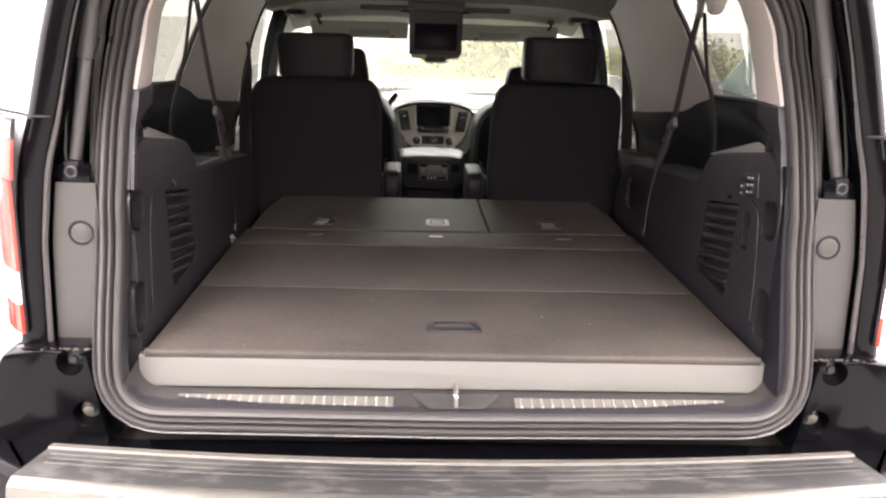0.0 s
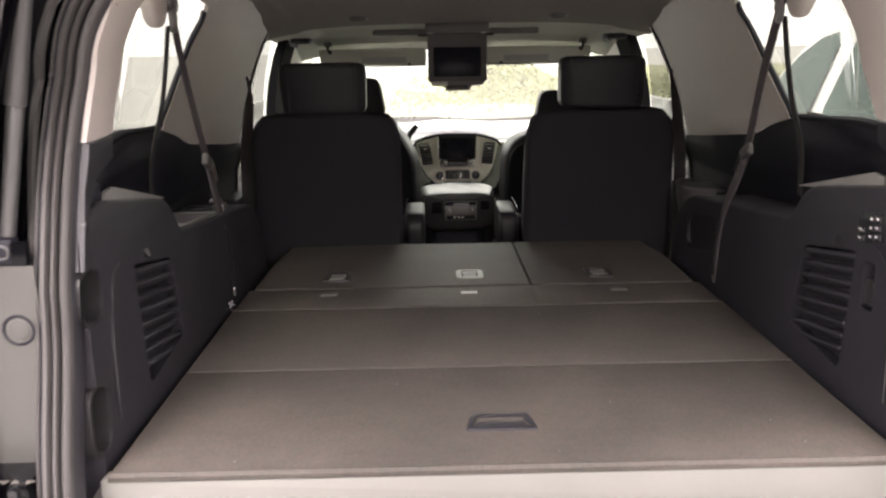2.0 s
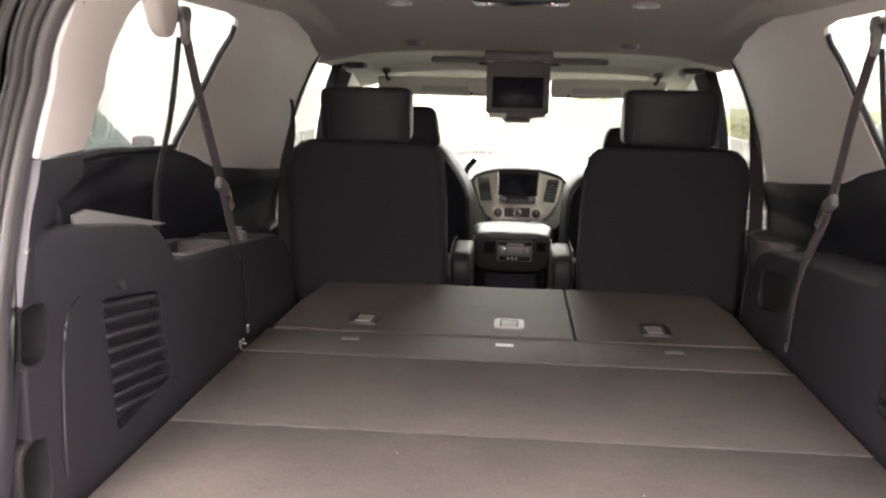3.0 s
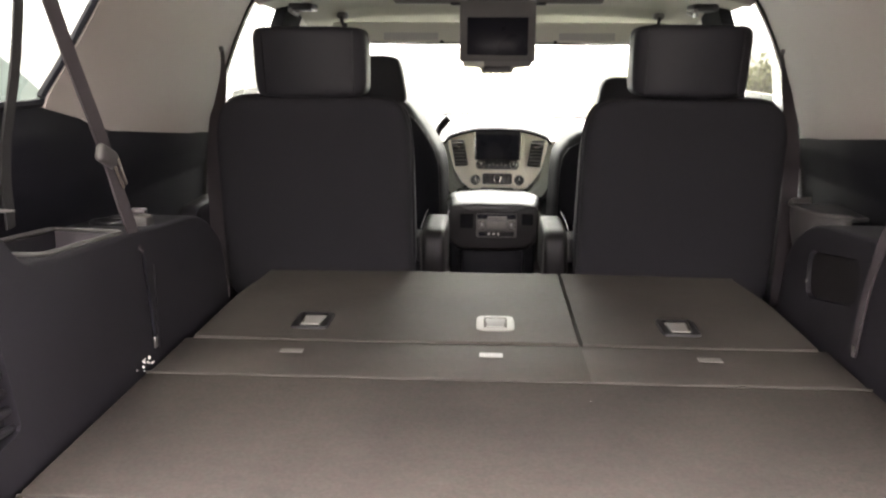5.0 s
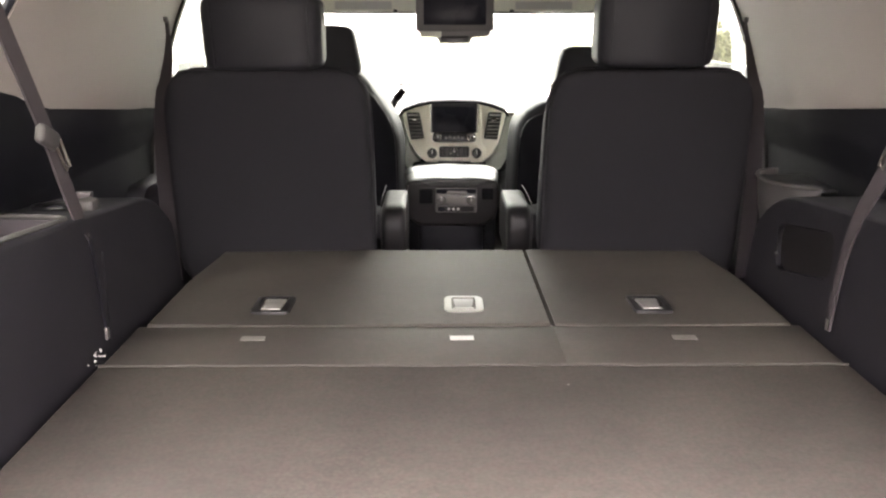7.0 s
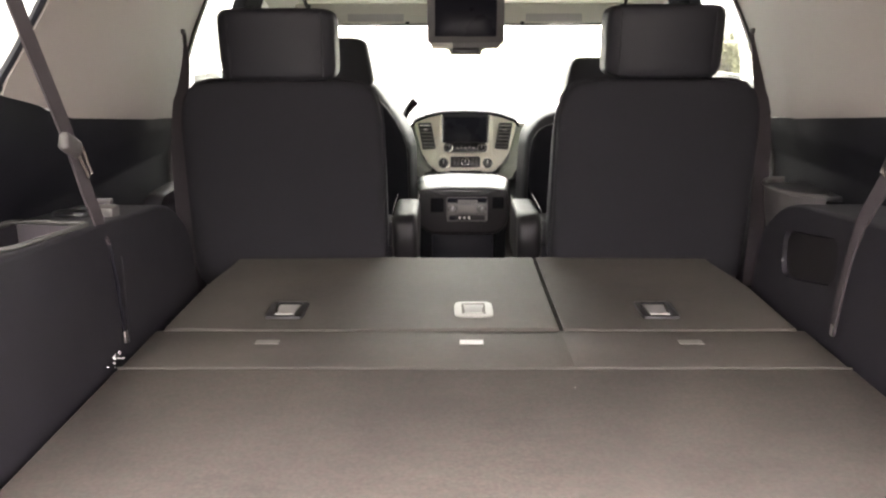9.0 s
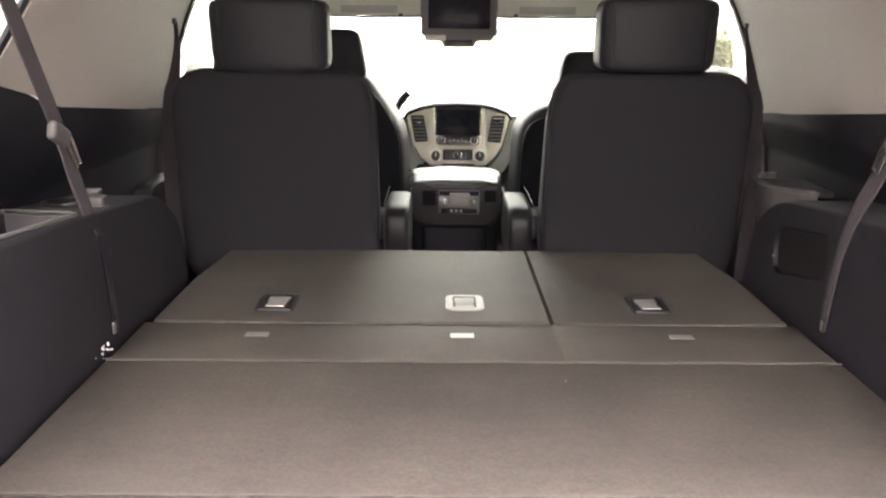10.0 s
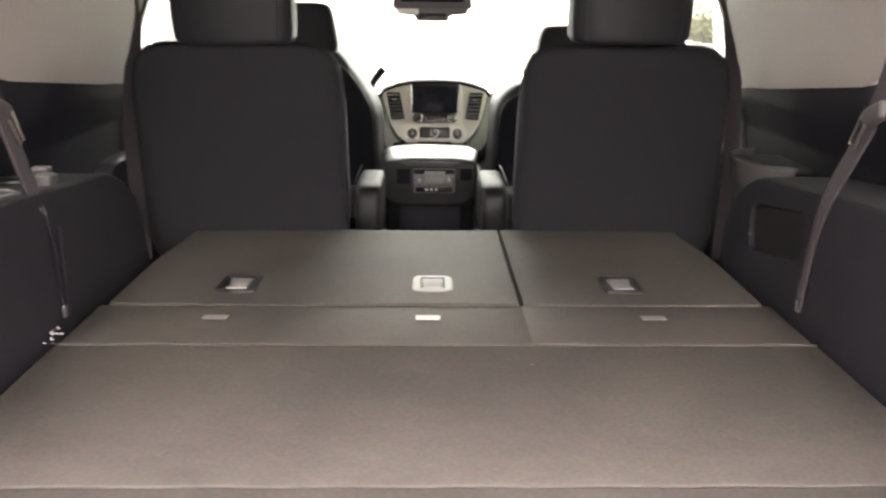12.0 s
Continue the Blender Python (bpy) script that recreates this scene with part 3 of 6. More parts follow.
def door_window(s, number):
    rows = [[(s * (lerp_table(SIDE_X, z) + 0.02), y, z) for y in ramp(1.55, 2.30, 8)] for z in ramp(1.02, 1.60, 8)]
    front_pane = [[(s * (lerp_table(SIDE_X, z) + 0.02), y, z) for y in ramp(2.305, 3.3, 8)] for z in ramp(1.02, 1.60, 8)]
    win = solo("window_%d" % number, sheet(rows, 0), GLASS, "tinted glass rear door window", "window", "structure")
    part("front_pane", sheet(front_pane, 0), CLEARGLASS, win, "clear front door glass")
    pillar = [[(s * (lerp_table(SIDE_X, z) - 0.005), 2.20 + (z - 1.2) * 0.20 + 0.25 * t, z) for t in ramp(0, 1, 4)] for z in ramp(1.0, 1.66, 9)]
    part("door_pillar", sheet(pillar, 0.035), PILLARBLACK, win, "black fabric-covered door pillar")
    door = rounded([(1.45, 0.45), (3.3, 0.45), (3.3, 1.06), (1.52, 1.05)], 0.04, 3)
    lo, hi = (-0.86, -0.745) if s < 0 else (0.745, 0.86)
    part("door_panel", prism(door, "x", lo, hi, 0.015, 2), PLASTIC, win)
    part("door_seal", ribbon([(s * (lerp_table(SIDE_X, z) - 0.012), (pillar_front(z) + 0.014 if z > 1.28 else 1.770 - 0.32 * max(1.22 - z, 0)), z) for z in ramp(0.98, 1.62, 14)], 0.018, (0, 1, 0), 0.006), RUBBER, win)
    rail = []
    for k in ramp(0, 1, 5):
        row = []
        for y in ramp(2.28, 3.05, 16):
            drop = ease((y - 2.1) / 1.1)
            z = (1.515 - 0.19 * drop) + (0.195 + 0.0 * drop) * k
            row.append((s * (lerp_table(SIDE_X, z + 0.10 * drop) - 0.01), y, z))
        rail.append(row)
    part("front_roof_rail", sheet(rail, 0.02), VINYL, win, "light grey roof rail trim, coloured paler for windshield light")
    front = [[(s * (lerp_table(SIDE_X, z) - 0.01), 2.72 + (1.6 - z) * 1.25 + 0.24 * t, z) for t in ramp(0, 1, 4)] for z in ramp(1.12, 1.62, 9)]
    part("front_pillar", sheet(front, 0.02), PLASTIC, win)
    return win


# ceiling: one moulded fabric headliner
ROOF_Z = [(0.07, 1.690), (0.15, 1.700), (0.60, 1.712), (1.25, 1.715), (1.45, 1.703), (1.70, 1.674), (2.02, 1.614), (2.10, 1.602), (2.16, 1.606), (2.45, 1.588), (2.78, 1.515)]


def roof_z(x, y):
    side = abs(x) / 0.72
    z = lerp_table(ROOF_Z, y) - (0.085 - 0.04 * ease((y - 1.1) / 0.9)) * side ** 4
    qx, qy = abs(x) - 0.45, 1.16 - y
    out = math.hypot(max(qx, 0), max(qy, 0)) + min(max(qx, qy), 0) - 0.14
    z += 0.034 * ease((0.012 - out) / 0.024) * ease((1.95 - y) / 0.75)
    z += 0.022 * ease((y - 2.05) / 0.05) * ease((0.60 - abs(x)) / 0.05) * ease((2.62 - y) / 0.05)
    return z


def ceiling():
    rows = []
    for y in ramp(0.075, 2.78, 330):
        half = 0.664 + 0.056 * ease((y - 1.15) / 0.35)
        rows.append([(x, y, roof_z(x, y)) for x in ramp(-half, half, 161)])
    bm = sheet(rows, 0)
    top = [[(x, y, 1.80 - 0.16 * (abs(x) / 0.80) ** 4) for x in ramp(-0.69, 0.69, 25)] for y in ramp(0.0, 2.75, 12)]
    bm2 = sheet(top, 0.004)
    ob = solo("ceiling", bm, ROOFCLOTH, "light grey fabric headliner with a recessed middle", "headliner", "structure", sharp=60)
    # the front of the headliner is coloured paler, in place of windshield light
    ob.data.materials.append(LITHEADER)
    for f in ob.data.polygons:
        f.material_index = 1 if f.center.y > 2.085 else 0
    solo("roof", bm2, WHITEPAINT, "glossy white painted roof panel", "roof", "structure")
    return ob


# tailgate opening: seals and painted jamb swept round one loop
HALF = [(0.0, 0.786), (0.646, 0.792), (0.648, 0.95), (0.644, 1.12), (0.647, 1.33), (0.638, 1.45), (0.619, 1.55), (0.535, 1.662), (0.33, 1.690), (0.0, 1.694)]


def opening_loop():
    right = rounded([(x, z) for x, z in HALF] , [0, 0.105, 0.06, 0.09, 0.06, 0.05, 0.06, 0.09, 0.1, 0], 6)
    right = [p for i, p in enumerate(right) if i == 0 or (Vector(p) - Vector(right[i - 1])).length > 1e-4]
    right = [p for p in right if p[0] > 0.004]
    pts = [(0.0, 0.786)] + right + [(0.0, 1.692)] + [(-x, z) for x, z in right[::-1]]
    return [Vector(p) for p in pts]


LOOP = opening_loop()


def swept(profile):
    """A closed profile of (outward, y) carried round the tailgate opening."""
    bm = bmesh.new()
    k = len(LOOP)
    rings = []
    for i, p in enumerate(LOOP):
        d = (LOOP[(i + 1) % k] - LOOP[i - 1]).normalized()
        nrm = Vector((d.y, -d.x))
        back = sill_back(p.y)
        rings.append([bm.verts.new((p.x + nrm.x * o, y + back, p.y + nrm.y * o)) for o, y in profile])
    m = len(profile)
    for i in range(k):
        a, b = rings[i], rings[(i + 1) % k]
        for j in range(m):
            bm.faces.new((a[j], a[(j + 1) % m], b[(j + 1) % m], b[j]))
    return bm


JAMB_X = [(0.90, 0.800), (1.10, 0.795), (1.25, 0.776), (1.34, 0.750), (1.49, 0.714), (1.60, 0.682), (1.72, 0.62)]


def tailgate_frame():
    frame_ob = solo("trim_tailgate_frame", swept([(-0.003, 0.03), (-0.003, 0.004), (0.002, -0.004), (0.016, -0.003), (0.016, 0.03)]), PLASTIC,
                    "black plastic trim round the open tailgate", "tailgate frame", "structure")
    part("weatherstrip", swept([(0.001, 0.012), (0.000, -0.010), (0.003, -0.017), (0.008, -0.019), (0.012, -0.015), (0.014, -0.004), (0.014, 0.012)]), SEALGREY, frame_ob, "grey rubber weatherstrip", 50)
    part("seal_channel", swept([(0.013, 0.014), (0.013, 0.000), (0.053, 0.002), (0.053, 0.014)]), BANDBLACK, frame_ob)
    part("seal_lip", swept([(0.019, 0.006), (0.020, -0.010), (0.023, -0.013), (0.027, -0.011), (0.029, 0.006)]), SEALGREY, frame_ob, "", 50)
    part("outer_weatherstrip", swept([(0.033, 0.006), (0.034, -0.004), (0.038, -0.009), (0.044, -0.008), (0.047, 0.006)]), SEALGREY, frame_ob, "", 50)
    part("painted_edge", swept([(0.051, 0.012), (0.051, -0.001), (0.0535, -0.003), (0.056, 0.0), (0.056, 0.012)]), FLANGE, frame_ob, "painted body edge, grey in place of its reflection", 50)
    for s in (-1, 1):
        for z0, z1, mat, name in ((0.86, 1.215, JAMBPAINT, "jamb_panel"), (1.219, 1.72, PAINT, "strut_channel")):
            rows = []
            for z in ramp(z0, z1, 14):
                inner = lerp_table(OPEN_X, z) + (0.050 if z0 < 1 else 0.050 - 0.014 * ease((z - 1.22) / 0.06))
                deep = 0.002 if z0 < 1 else 0.035 + sill_back(z) * 0.8
                rows.append([(s * (inner + (lerp_table(JAMB_X, z) - (0.012 if z0 < 1 else -0.06) - inner) * t), deep, z) for t in ramp(0, 1, 6)])
            part(name, sheet(rows, 0.006), mat, frame_ob, "pale grey painted jamb panel" if z0 < 1 else "dark strut channel")
        part("body_flange", tube([(s * (lerp_table(JAMB_X, z) - 0.004), -0.022, z) for z in ramp(0.88, 1.62, 22)], [0.0062 - 0.0036 * ease((z - 1.25) / 0.25) for z in ramp(0.88, 1.62, 22)], 6), FLANGE, frame_ob, "rounded body flange, grey in place of its reflection")
        part("jamb_ridge", tube([(s * (lerp_table(OPEN_X, z) + 0.066 + 0.01 * ease((z - 1.25) / 0.4)), 0.022 + sill_back(z) * 0.8, z) for z in ramp(1.22, 1.70, 14)], 0.008, 6), RUBBER, frame_ob)
        for band, mat, name, lab in (([(-0.004, 0.07), (-0.004, -0.02), (0.002, -0.033), (0.012, -0.036), (0.034, -0.034), (0.048, -0.026), (0.056, -0.012)], PAINT, "corner_applique", "glossy black rear corner applique"),
                                     ([(0.0565, -0.0115), (0.070, 0.004), (0.115, 0.045), (0.175, 0.11), (0.215, 0.30), (0.215, 0.70)], WHITEPAINT, "corner_panel", "glossy white painted rear corner")):
            rows = []
            for z in ramp(0.90, 1.74, 24):
                o = lerp_table(JAMB_X, z)
                up = ease((z - 1.30) / 0.4) * 0.05
                rows.append([(s * (o + a - (up if b > 0.3 else 0)), b if z < 1.30 else min(b, 0.13 + 0.1 * (b - 0.13)), z) for a, b in band])
            part(name, sheet(rows, 0.004), mat, frame_ob, lab, 50)
        part("lamp_gap", tube([(s * (lerp_table(JAMB_X, 1.342) + a), b - 0.004, 1.342) for a, b in ((0.004, -0.035), (0.014, -0.038), (0.036, -0.035), (0.057, -0.012), (0.070, 0.004), (0.115, 0.045), (0.175, 0.11))], 0.003, 5), BANDBLACK, frame_ob, "dark gap above the lamp")
        pan = rounded([(0.708, 1.186), (0.774, 1.186), (0.776, 1.25), (0.702, 1.25)], [0.03, 0.03, 0, 0], 5)
        part("strut_pan", prism([(s * a, b) for a, b in pan], "y", -0.002, 0.012, 0.002), PAINT, frame_ob, "dark rounded strut recess")
        # rubber buffer on the jamb
        z, y, x = 1.118, 0.002, s * 0.728
        part("rubber_buffer", merge(cylinder((x, y + 0.004, z), (x, y - 0.0045, z), 0.027, 0.026, 28, 0.002), cylinder((x, y, z), (x, y - 0.008, z), 0.018, 0.0165, 24, 0.002)), JAMBPAINT, frame_ob, "grey rubber buffer")
        part("buffer_groove", tube([(x + 0.0222 * math.cos(a), y - 0.0045, z + 0.0222 * math.sin(a)) for a in ramp(0, 6.283, 29)[:-1]], 0.0032, 6, True), BANDBLACK, frame_ob)
        # lower painted corner with two recessed bolts
        cor = rounded([(0.676, 0.70), (0.93, 0.70), (0.905, 0.80), (0.868, 0.895), (0.80, 0.905), (0.712, 0.905), (0.700, 0.84)], 0.012, 2)
        ob = part("lower_corner", prism([(s * a, b) for a, b in cor], "y", -0.075, 0.02, 0.006, 2), PAINT, frame_ob, "glossy black lower corner panel")
        bolts = ((0.719, 0.774, 0.012), (0.742, 0.880, 0.009))
        cut(ob, *[cylinder((s * a, -0.2, c), (s * a, -0.046, c), 0.026, 0.026, 24) for a, c, r in bolts])
        for a, c, r in bolts:
            part("bolt", merge(cylinder((s * a, -0.045, c), (s * a, -0.060, c), r, r * 0.96, 6, 0.001), cylinder((s * a, -0.042, c), (s * a, -0.050, c), r * 1.45, n=18, bevel=0.002)), LIPMETAL if r > 0.01 else PLASTIC_SMOOTH, frame_ob)
    part("lower_panel", prism([(-0.03, 0.62), (-0.03, 0.70), (-0.06, 0.708), (-0.155, 0.712), (-0.155, 0.62)], "x", -0.90, 0.90, 0.006), PAINT, frame_ob, "glossy black panel below the sill")
    return frame_ob


def floor_pan():
    solo("floor", box((0, 1.55, 0.62), (1.50, 3.1, 0.10), 0.01), CARPET_SEAT, "dark carpeted vehicle floor", "floor", "structure")
    solo("wall_front", prism([(3.15, 0.5), (3.45, 0.5), (3.62, 1.08), (3.10, 1.02)], "x", -0.84, 0.84, 0.02), PLASTIC, "black bulkhead behind the dashboard", "bulkhead", "structure")
    rows = [[(x, 2.76 + 0.80 * t - 0.05 * abs(x / 0.7) ** 2, 1.515 - 0.43 * t) for x in ramp(-0.72, 0.72, 16)] for t in ramp(0, 1, 8)]
    solo("window_5", sheet(rows, 0), SHIELD, "clear glass windshield", "windshield", "structure")


side_wall(-1)
side_wall(1)
quarter_window(-1, 1)
quarter_window(1, 2)
door_window(-1, 3)
door_window(1, 4)
ceiling()
tailgate_frame()
floor_pan()


# ---- cargo floor ----
def load_floor():
    t = thing("load_floor", (0, 0, 0.80), "dark grey carpeted folding load floor with a pull handle", "load floor")
    w = 0.622

    def slab(y0, y1, name):
        ol = rounded([(-w, y0), (w, y0), (w, y1), (-w, y1)], 0.012, 3)
        return part(name, prism(ol, "z", FLOOR - 0.022, FLOOR, 0.004, 2), CARPET, t)

    slab(0.006, 0.433, "rear_panel")
    slab(0.437, 0.858, "front_panel")
    # pale welt along the fold and along the front edge
    part("fold_welt", tube([(x, 0.435, FLOOR - 0.001 + 0.0006 * math.sin(x * 41)) for x in ramp(-w, w, 60)], 0.0021, 5), WELT, t)
    part("front_welt", tube([(x, 0.860, FLOOR - 0.0004 + 0.0006 * math.sin(x * 37)) for x in ramp(-w, w, 60)], 0.0028, 5), WELT, t)
    part("edge_binding", tube([(x, 0.006, FLOOR - 0.008) for x in ramp(-w - 0.002, w + 0.002, 30)], 0.009, 8), CARPET_SEAT, t, "bound carpet edge")
    h = rounded([(-0.062, 0.125), (0.062, 0.125), (0.050, 0.192), (-0.050, 0.192)], 0.010, 3)
    cut_h = [(x * 0.80, 0.158 + (y - 0.158) * 0.62) for x, y in h]
    cutter = prism(cut_h, "z", FLOOR - 0.014, FLOOR + 0.05)
    ob = part("handle_bezel", prism(h, "z", FLOOR - 0.018, FLOOR + 0.004, 0.002), PLASTIC, t, "dark grey plastic pull-handle bezel")
    cut(ob, cutter)
    part("pull_handle", box((0, 0.150, FLOOR - 0.002), (0.082, 0.026, 0.006), 0.002), PLASTIC, t, "dark grey pull handle")
    return t


def folded_seat(x0, x1, latches, name_label):
    t = thing("folded_rear_seat", ((x0 + x1) / 2, 1.2, 0.74), name_label, "folded seat", "folded third-row seats")
    # carpeted flap next to the load floor
    fx0, fx1 = x0 - (0.012 if x0 < -0.3 else 0.0022), x1 + (0.012 if x1 > 0.3 else 0.0022)
    fl = rounded([(fx0, 0.864), (fx1, 0.864), (fx1, 1.049), (fx0, 1.049)], 0.002, 3)
    part("flap", prism(fl, "z", FLOOR - 0.02, FLOOR - 0.001, 0.0015, 2), CARPET_SEAT, t)
    # padded, carpeted back of the folded backrest
    round_off = 0.0035 / (x1 - x0)
    U_STEPS = [0, round_off * 0.3, round_off * 0.6, round_off] + ramp(0.05, 0.95, 20) + [1 - round_off, 1 - round_off * 0.6, 1 - round_off * 0.3, 1]

    def outline(u, v):
        inset = 0.022 * ease((v - 0.45) / 0.5)
        a, b = x0 + (inset if x0 < -0.3 else 0), x1 - (inset if x1 > 0.3 else 0)
        return a + (b - a) * u, 1.0495 + 0.5655 * v

    rows = []
    for v in [0, 0.01, 0.02, 0.03] + ramp(0.07, 0.93, 18) + [0.95, 0.97, 0.985, 1]:
        row = []
        for u in U_STEPS:
            x, y = outline(u, v)
            e = min(ease(u / round_off), ease((1 - u) / round_off), ease(0.6 + v / 0.03), ease((1 - v) / 0.05))
            row.append((x, y, FLOOR - 0.014 + 0.015 * e + 0.0015 * math.sin(x * 9 + y * 7) * e))
        rows.append(row)
    part("backrest", sheet(rows, 0), CARPET_SEAT, t, "dark grey carpeted seat back, folded flat")
    part("cushion", box(((x0 + x1) / 2, 1.33, 0.79), (abs(x1 - x0) - 0.03, 0.52, 0.14), 0.03, 3), CARPET_SEAT, t)
    part("seam", tube([(x, 1.048, FLOOR - 0.0005) for x in ramp(x0 + 0.004, x1 - 0.004, 30)], 0.0026, 5), CARPET_SEAT, t)
    for x, light in latches:
        z = FLOOR + 0.001
        if light:
            o = rounded([(x - 0.039, 1.116), (x + 0.039, 1.116), (x + 0.039, 1.214), (x - 0.039, 1.214)], 0.022, 5)
            i = rounded([(x - 0.024, 1.130), (x + 0.024, 1.130), (x + 0.024, 1.202), (x - 0.024, 1.202)], 0.005, 2)
        else:
            o = rounded([(x - 0.038, 1.114), (x + 0.038, 1.114), (x + 0.038, 1.216), (x - 0.038, 1.216)], 0.012, 3)
            i = rounded([(x - 0.022, 1.126), (x + 0.022, 1.126), (x + 0.027, 1.206), (x - 0.027, 1.206)], 0.005, 2)
        bez = part("latch_bezel", prism(o, "z", z - 0.012, z + 0.004, 0.002), LATCHLIGHT if light else HANDLEGREY, t, "light grey latch surround" if light else "black latch surround")
        c = prism(i, "z", z - 0.004, z + 0.05)
        cut(bez, c)
        lever = rounded([(x - 0.016, 1.132), (x + 0.016, 1.132), (x + 0.022, 1.200), (x - 0.022, 1.200)], 0.004, 2)
        lv = prism(lever, "z", z - 0.005, z + 0.0015, 0.001)
        part("latch_lever", lv, LATCHGREY if light else LEVER, bez, "grey release lever")
        part("lever_lip", box((x, 1.134, z + 0.002), (0.040, 0.008, 0.007), 0.002), LATCHLIGHT, bez)
    return t


def seat_label(x, white):
    return solo("care_label", box((x, 0.982, FLOOR + 0.0012), (0.043, 0.021, 0.0012), 0.0004, 1), WHITELABEL if white else FADEDLABEL,
                "white sewn label on the carpet" if white else "faded grey label on the carpet", "label", group="carpet labels")


def dirt(rng):
    """Pale crumbs and lint on the carpet."""
    bm = bmesh.new()
    for _ in range(11):
        x, y = rng.uniform(-0.58, 0.58), rng.uniform(0.03, 1.04) ** 1.0
        r = rng.uniform(0.0006, 0.0016)
        m = Matrix.Translation((x, y, FLOOR + r * 0.4)) @ Matrix.Rotation(rng.uniform(0, 6), 4, "Z") @ Matrix.Diagonal((r, r * rng.uniform(0.5, 1), r * 0.6, 1))
        bmesh.ops.create_icosphere(bm, subdivisions=1, radius=1, matrix=m)
    solo("crumbs", bm, LATCHLIGHT, "pale crumbs and lint scattered on the carpet", "crumbs", "stuff")
    bm = bmesh.new()
    for _ in range(70):
        s = rng.choice((-1, 1))
        r = rng.uniform(0.0008, 0.0026)
        m = Matrix.Translation((s * rng.uniform(0.70, 0.80), -0.062 - 0.010 * rng.random(), 0.9055)) @ Matrix.Rotation(rng.uniform(0, 6), 4, "Z") @ Matrix.Diagonal((r * 1.6, r, r * 0.7, 1))
        bmesh.ops.create_icosphere(bm, subdivisions=1, radius=1, matrix=m)
    solo("grit", bm, WELT, "sandy grit along the ledge below the jamb", "grit", "stuff")
    bm = bmesh.new()
    for _ in range(16):
        k = rng.random()
        m = Matrix.Translation((-0.630 + rng.uniform(-0.004, 0.010), 0.845 + 0.06 * k, FLOOR + 0.004 + 0.012 * rng.random())) @ Matrix.Diagonal((0.003, 0.004, 0.0022, 1))
        bmesh.ops.create_icosphere(bm, subdivisions=1, radius=rng.uniform(0.5, 1), matrix=m)
    solo("lint_clump", bm, WHITELABEL, "whitish clump of lint against the side trim", "lint", "stuff")


load_floor()
folded_seat(-0.606, 0.1540, [(-0.388, False), (-0.009, True)], "wide part of the folded third-row seat, carpeted, with two latches")
folded_seat(0.1557, 0.606, [(0.363, False)], "narrow part of the folded third-row seat, carpeted, with one latch")
for x, w in ((-0.392, False), (-0.018, True), (0.383, False)):
    seat_label(x, w)
dirt(random.Random(5))


# ---- tailgate sill, bumper, struts, lamps ----
def sill():
    t = thing("tailgate_sill", (0, -0.03, 0.78), "grey plastic tailgate sill with chrome tread strips", "sill plate")
    face = rounded([(-0.638, 0.800), (0.638, 0.800), (0.638, 0.868), (-0.638, 0.868)], [0.048, 0.048, 0.006, 0.006], 6)
    part("sill_face", prism(face, "y", 0.003, 0.03, 0.004, 3), GREYSILL, t, "smooth light grey sill face")
    ends = ramp(0.585, 0.640, 12)
    xs = [-x for x in ends[::-1]] + ramp(-0.56, 0.56, 29) + ends

    def lift(x):
        u = min(max((abs(x) - 0.588) / 0.052, 0.0), 1.0)
        return 0.058 * (1 - math.sqrt(1 - u * u))

    rows = [[(x, y, z + lift(x)) for x in xs] for y, z in ((0.03, 0.797), (-0.006, 0.797), (-0.030, 0.7935), (-0.050, 0.7905), (-0.070, 0.7875), (-0.080, 0.786), (-0.082, 0.765))]
    part("sill_top", sheet(rows, 0), RUBBER, t, "black plastic sill top", 50)

    def top(y):
        return 0.7975 - 0.0105 * min(max((-0.006 - y) / 0.064, 0), 1)

    for x0, x1 in ((-0.552, -0.126), (0.116, 0.545)):
        outer = x0 if x0 < 0 else x1
        inner = x1 if x0 < 0 else x0
        ol = [(inner, -0.030), (inner, -0.064), (inner + (outer - inner) * 0.6, -0.056), (outer, -0.036), (outer, -0.028)]
        bm = bmesh.new()
        vs = [bm.verts.new((x, y, top(y) + 0.005)) for x, y in ol]
        bm.faces.new(vs)
        bmesh.ops.solidify(bm, geom=bm.faces[:], thickness=0.003)
        strip = part("tread_strip", bm, STRIP, t, "ribbed chrome tread strip")
        for i in range(20):
            k = (i + 0.6) / 20.5
            x = inner + (outer - inner) * k
            ya, yb = -0.0335, lerp_table([(0, -0.0625), (0.6, -0.055), (1.0, -0.036)], k)
            part("tread_rib", tube([(x, ya, top(ya) + 0.0055), (x, yb, top(yb) + 0.0055)], 0.0032, 6), STRIP, strip)
    cov = rounded([(-0.092, -0.018), (0.090, -0.018), (0.052, -0.070), (-0.056, -0.070)], 0.008, 2)
    bm = bmesh.new()
    bm.faces.new([bm.verts.new((x, y, top(y) + 0.005)) for x, y in cov])
    bmesh.ops.solidify(bm, geom=bm.faces[:], thickness=0.006)
    part("striker_cover", bm, COVERGREY, t, "grey striker cover")
    part("striker", tube(smooth_line([(-0.002, -0.018, 0.80), (-0.002, -0.020, 0.820), (-0.002, -0.035, 0.824), (-0.002, -0.058, 0.816), (-0.002, -0.062, 0.79)], 5), 0.0042, 8), STEEL, t, "steel striker loop")
    return t


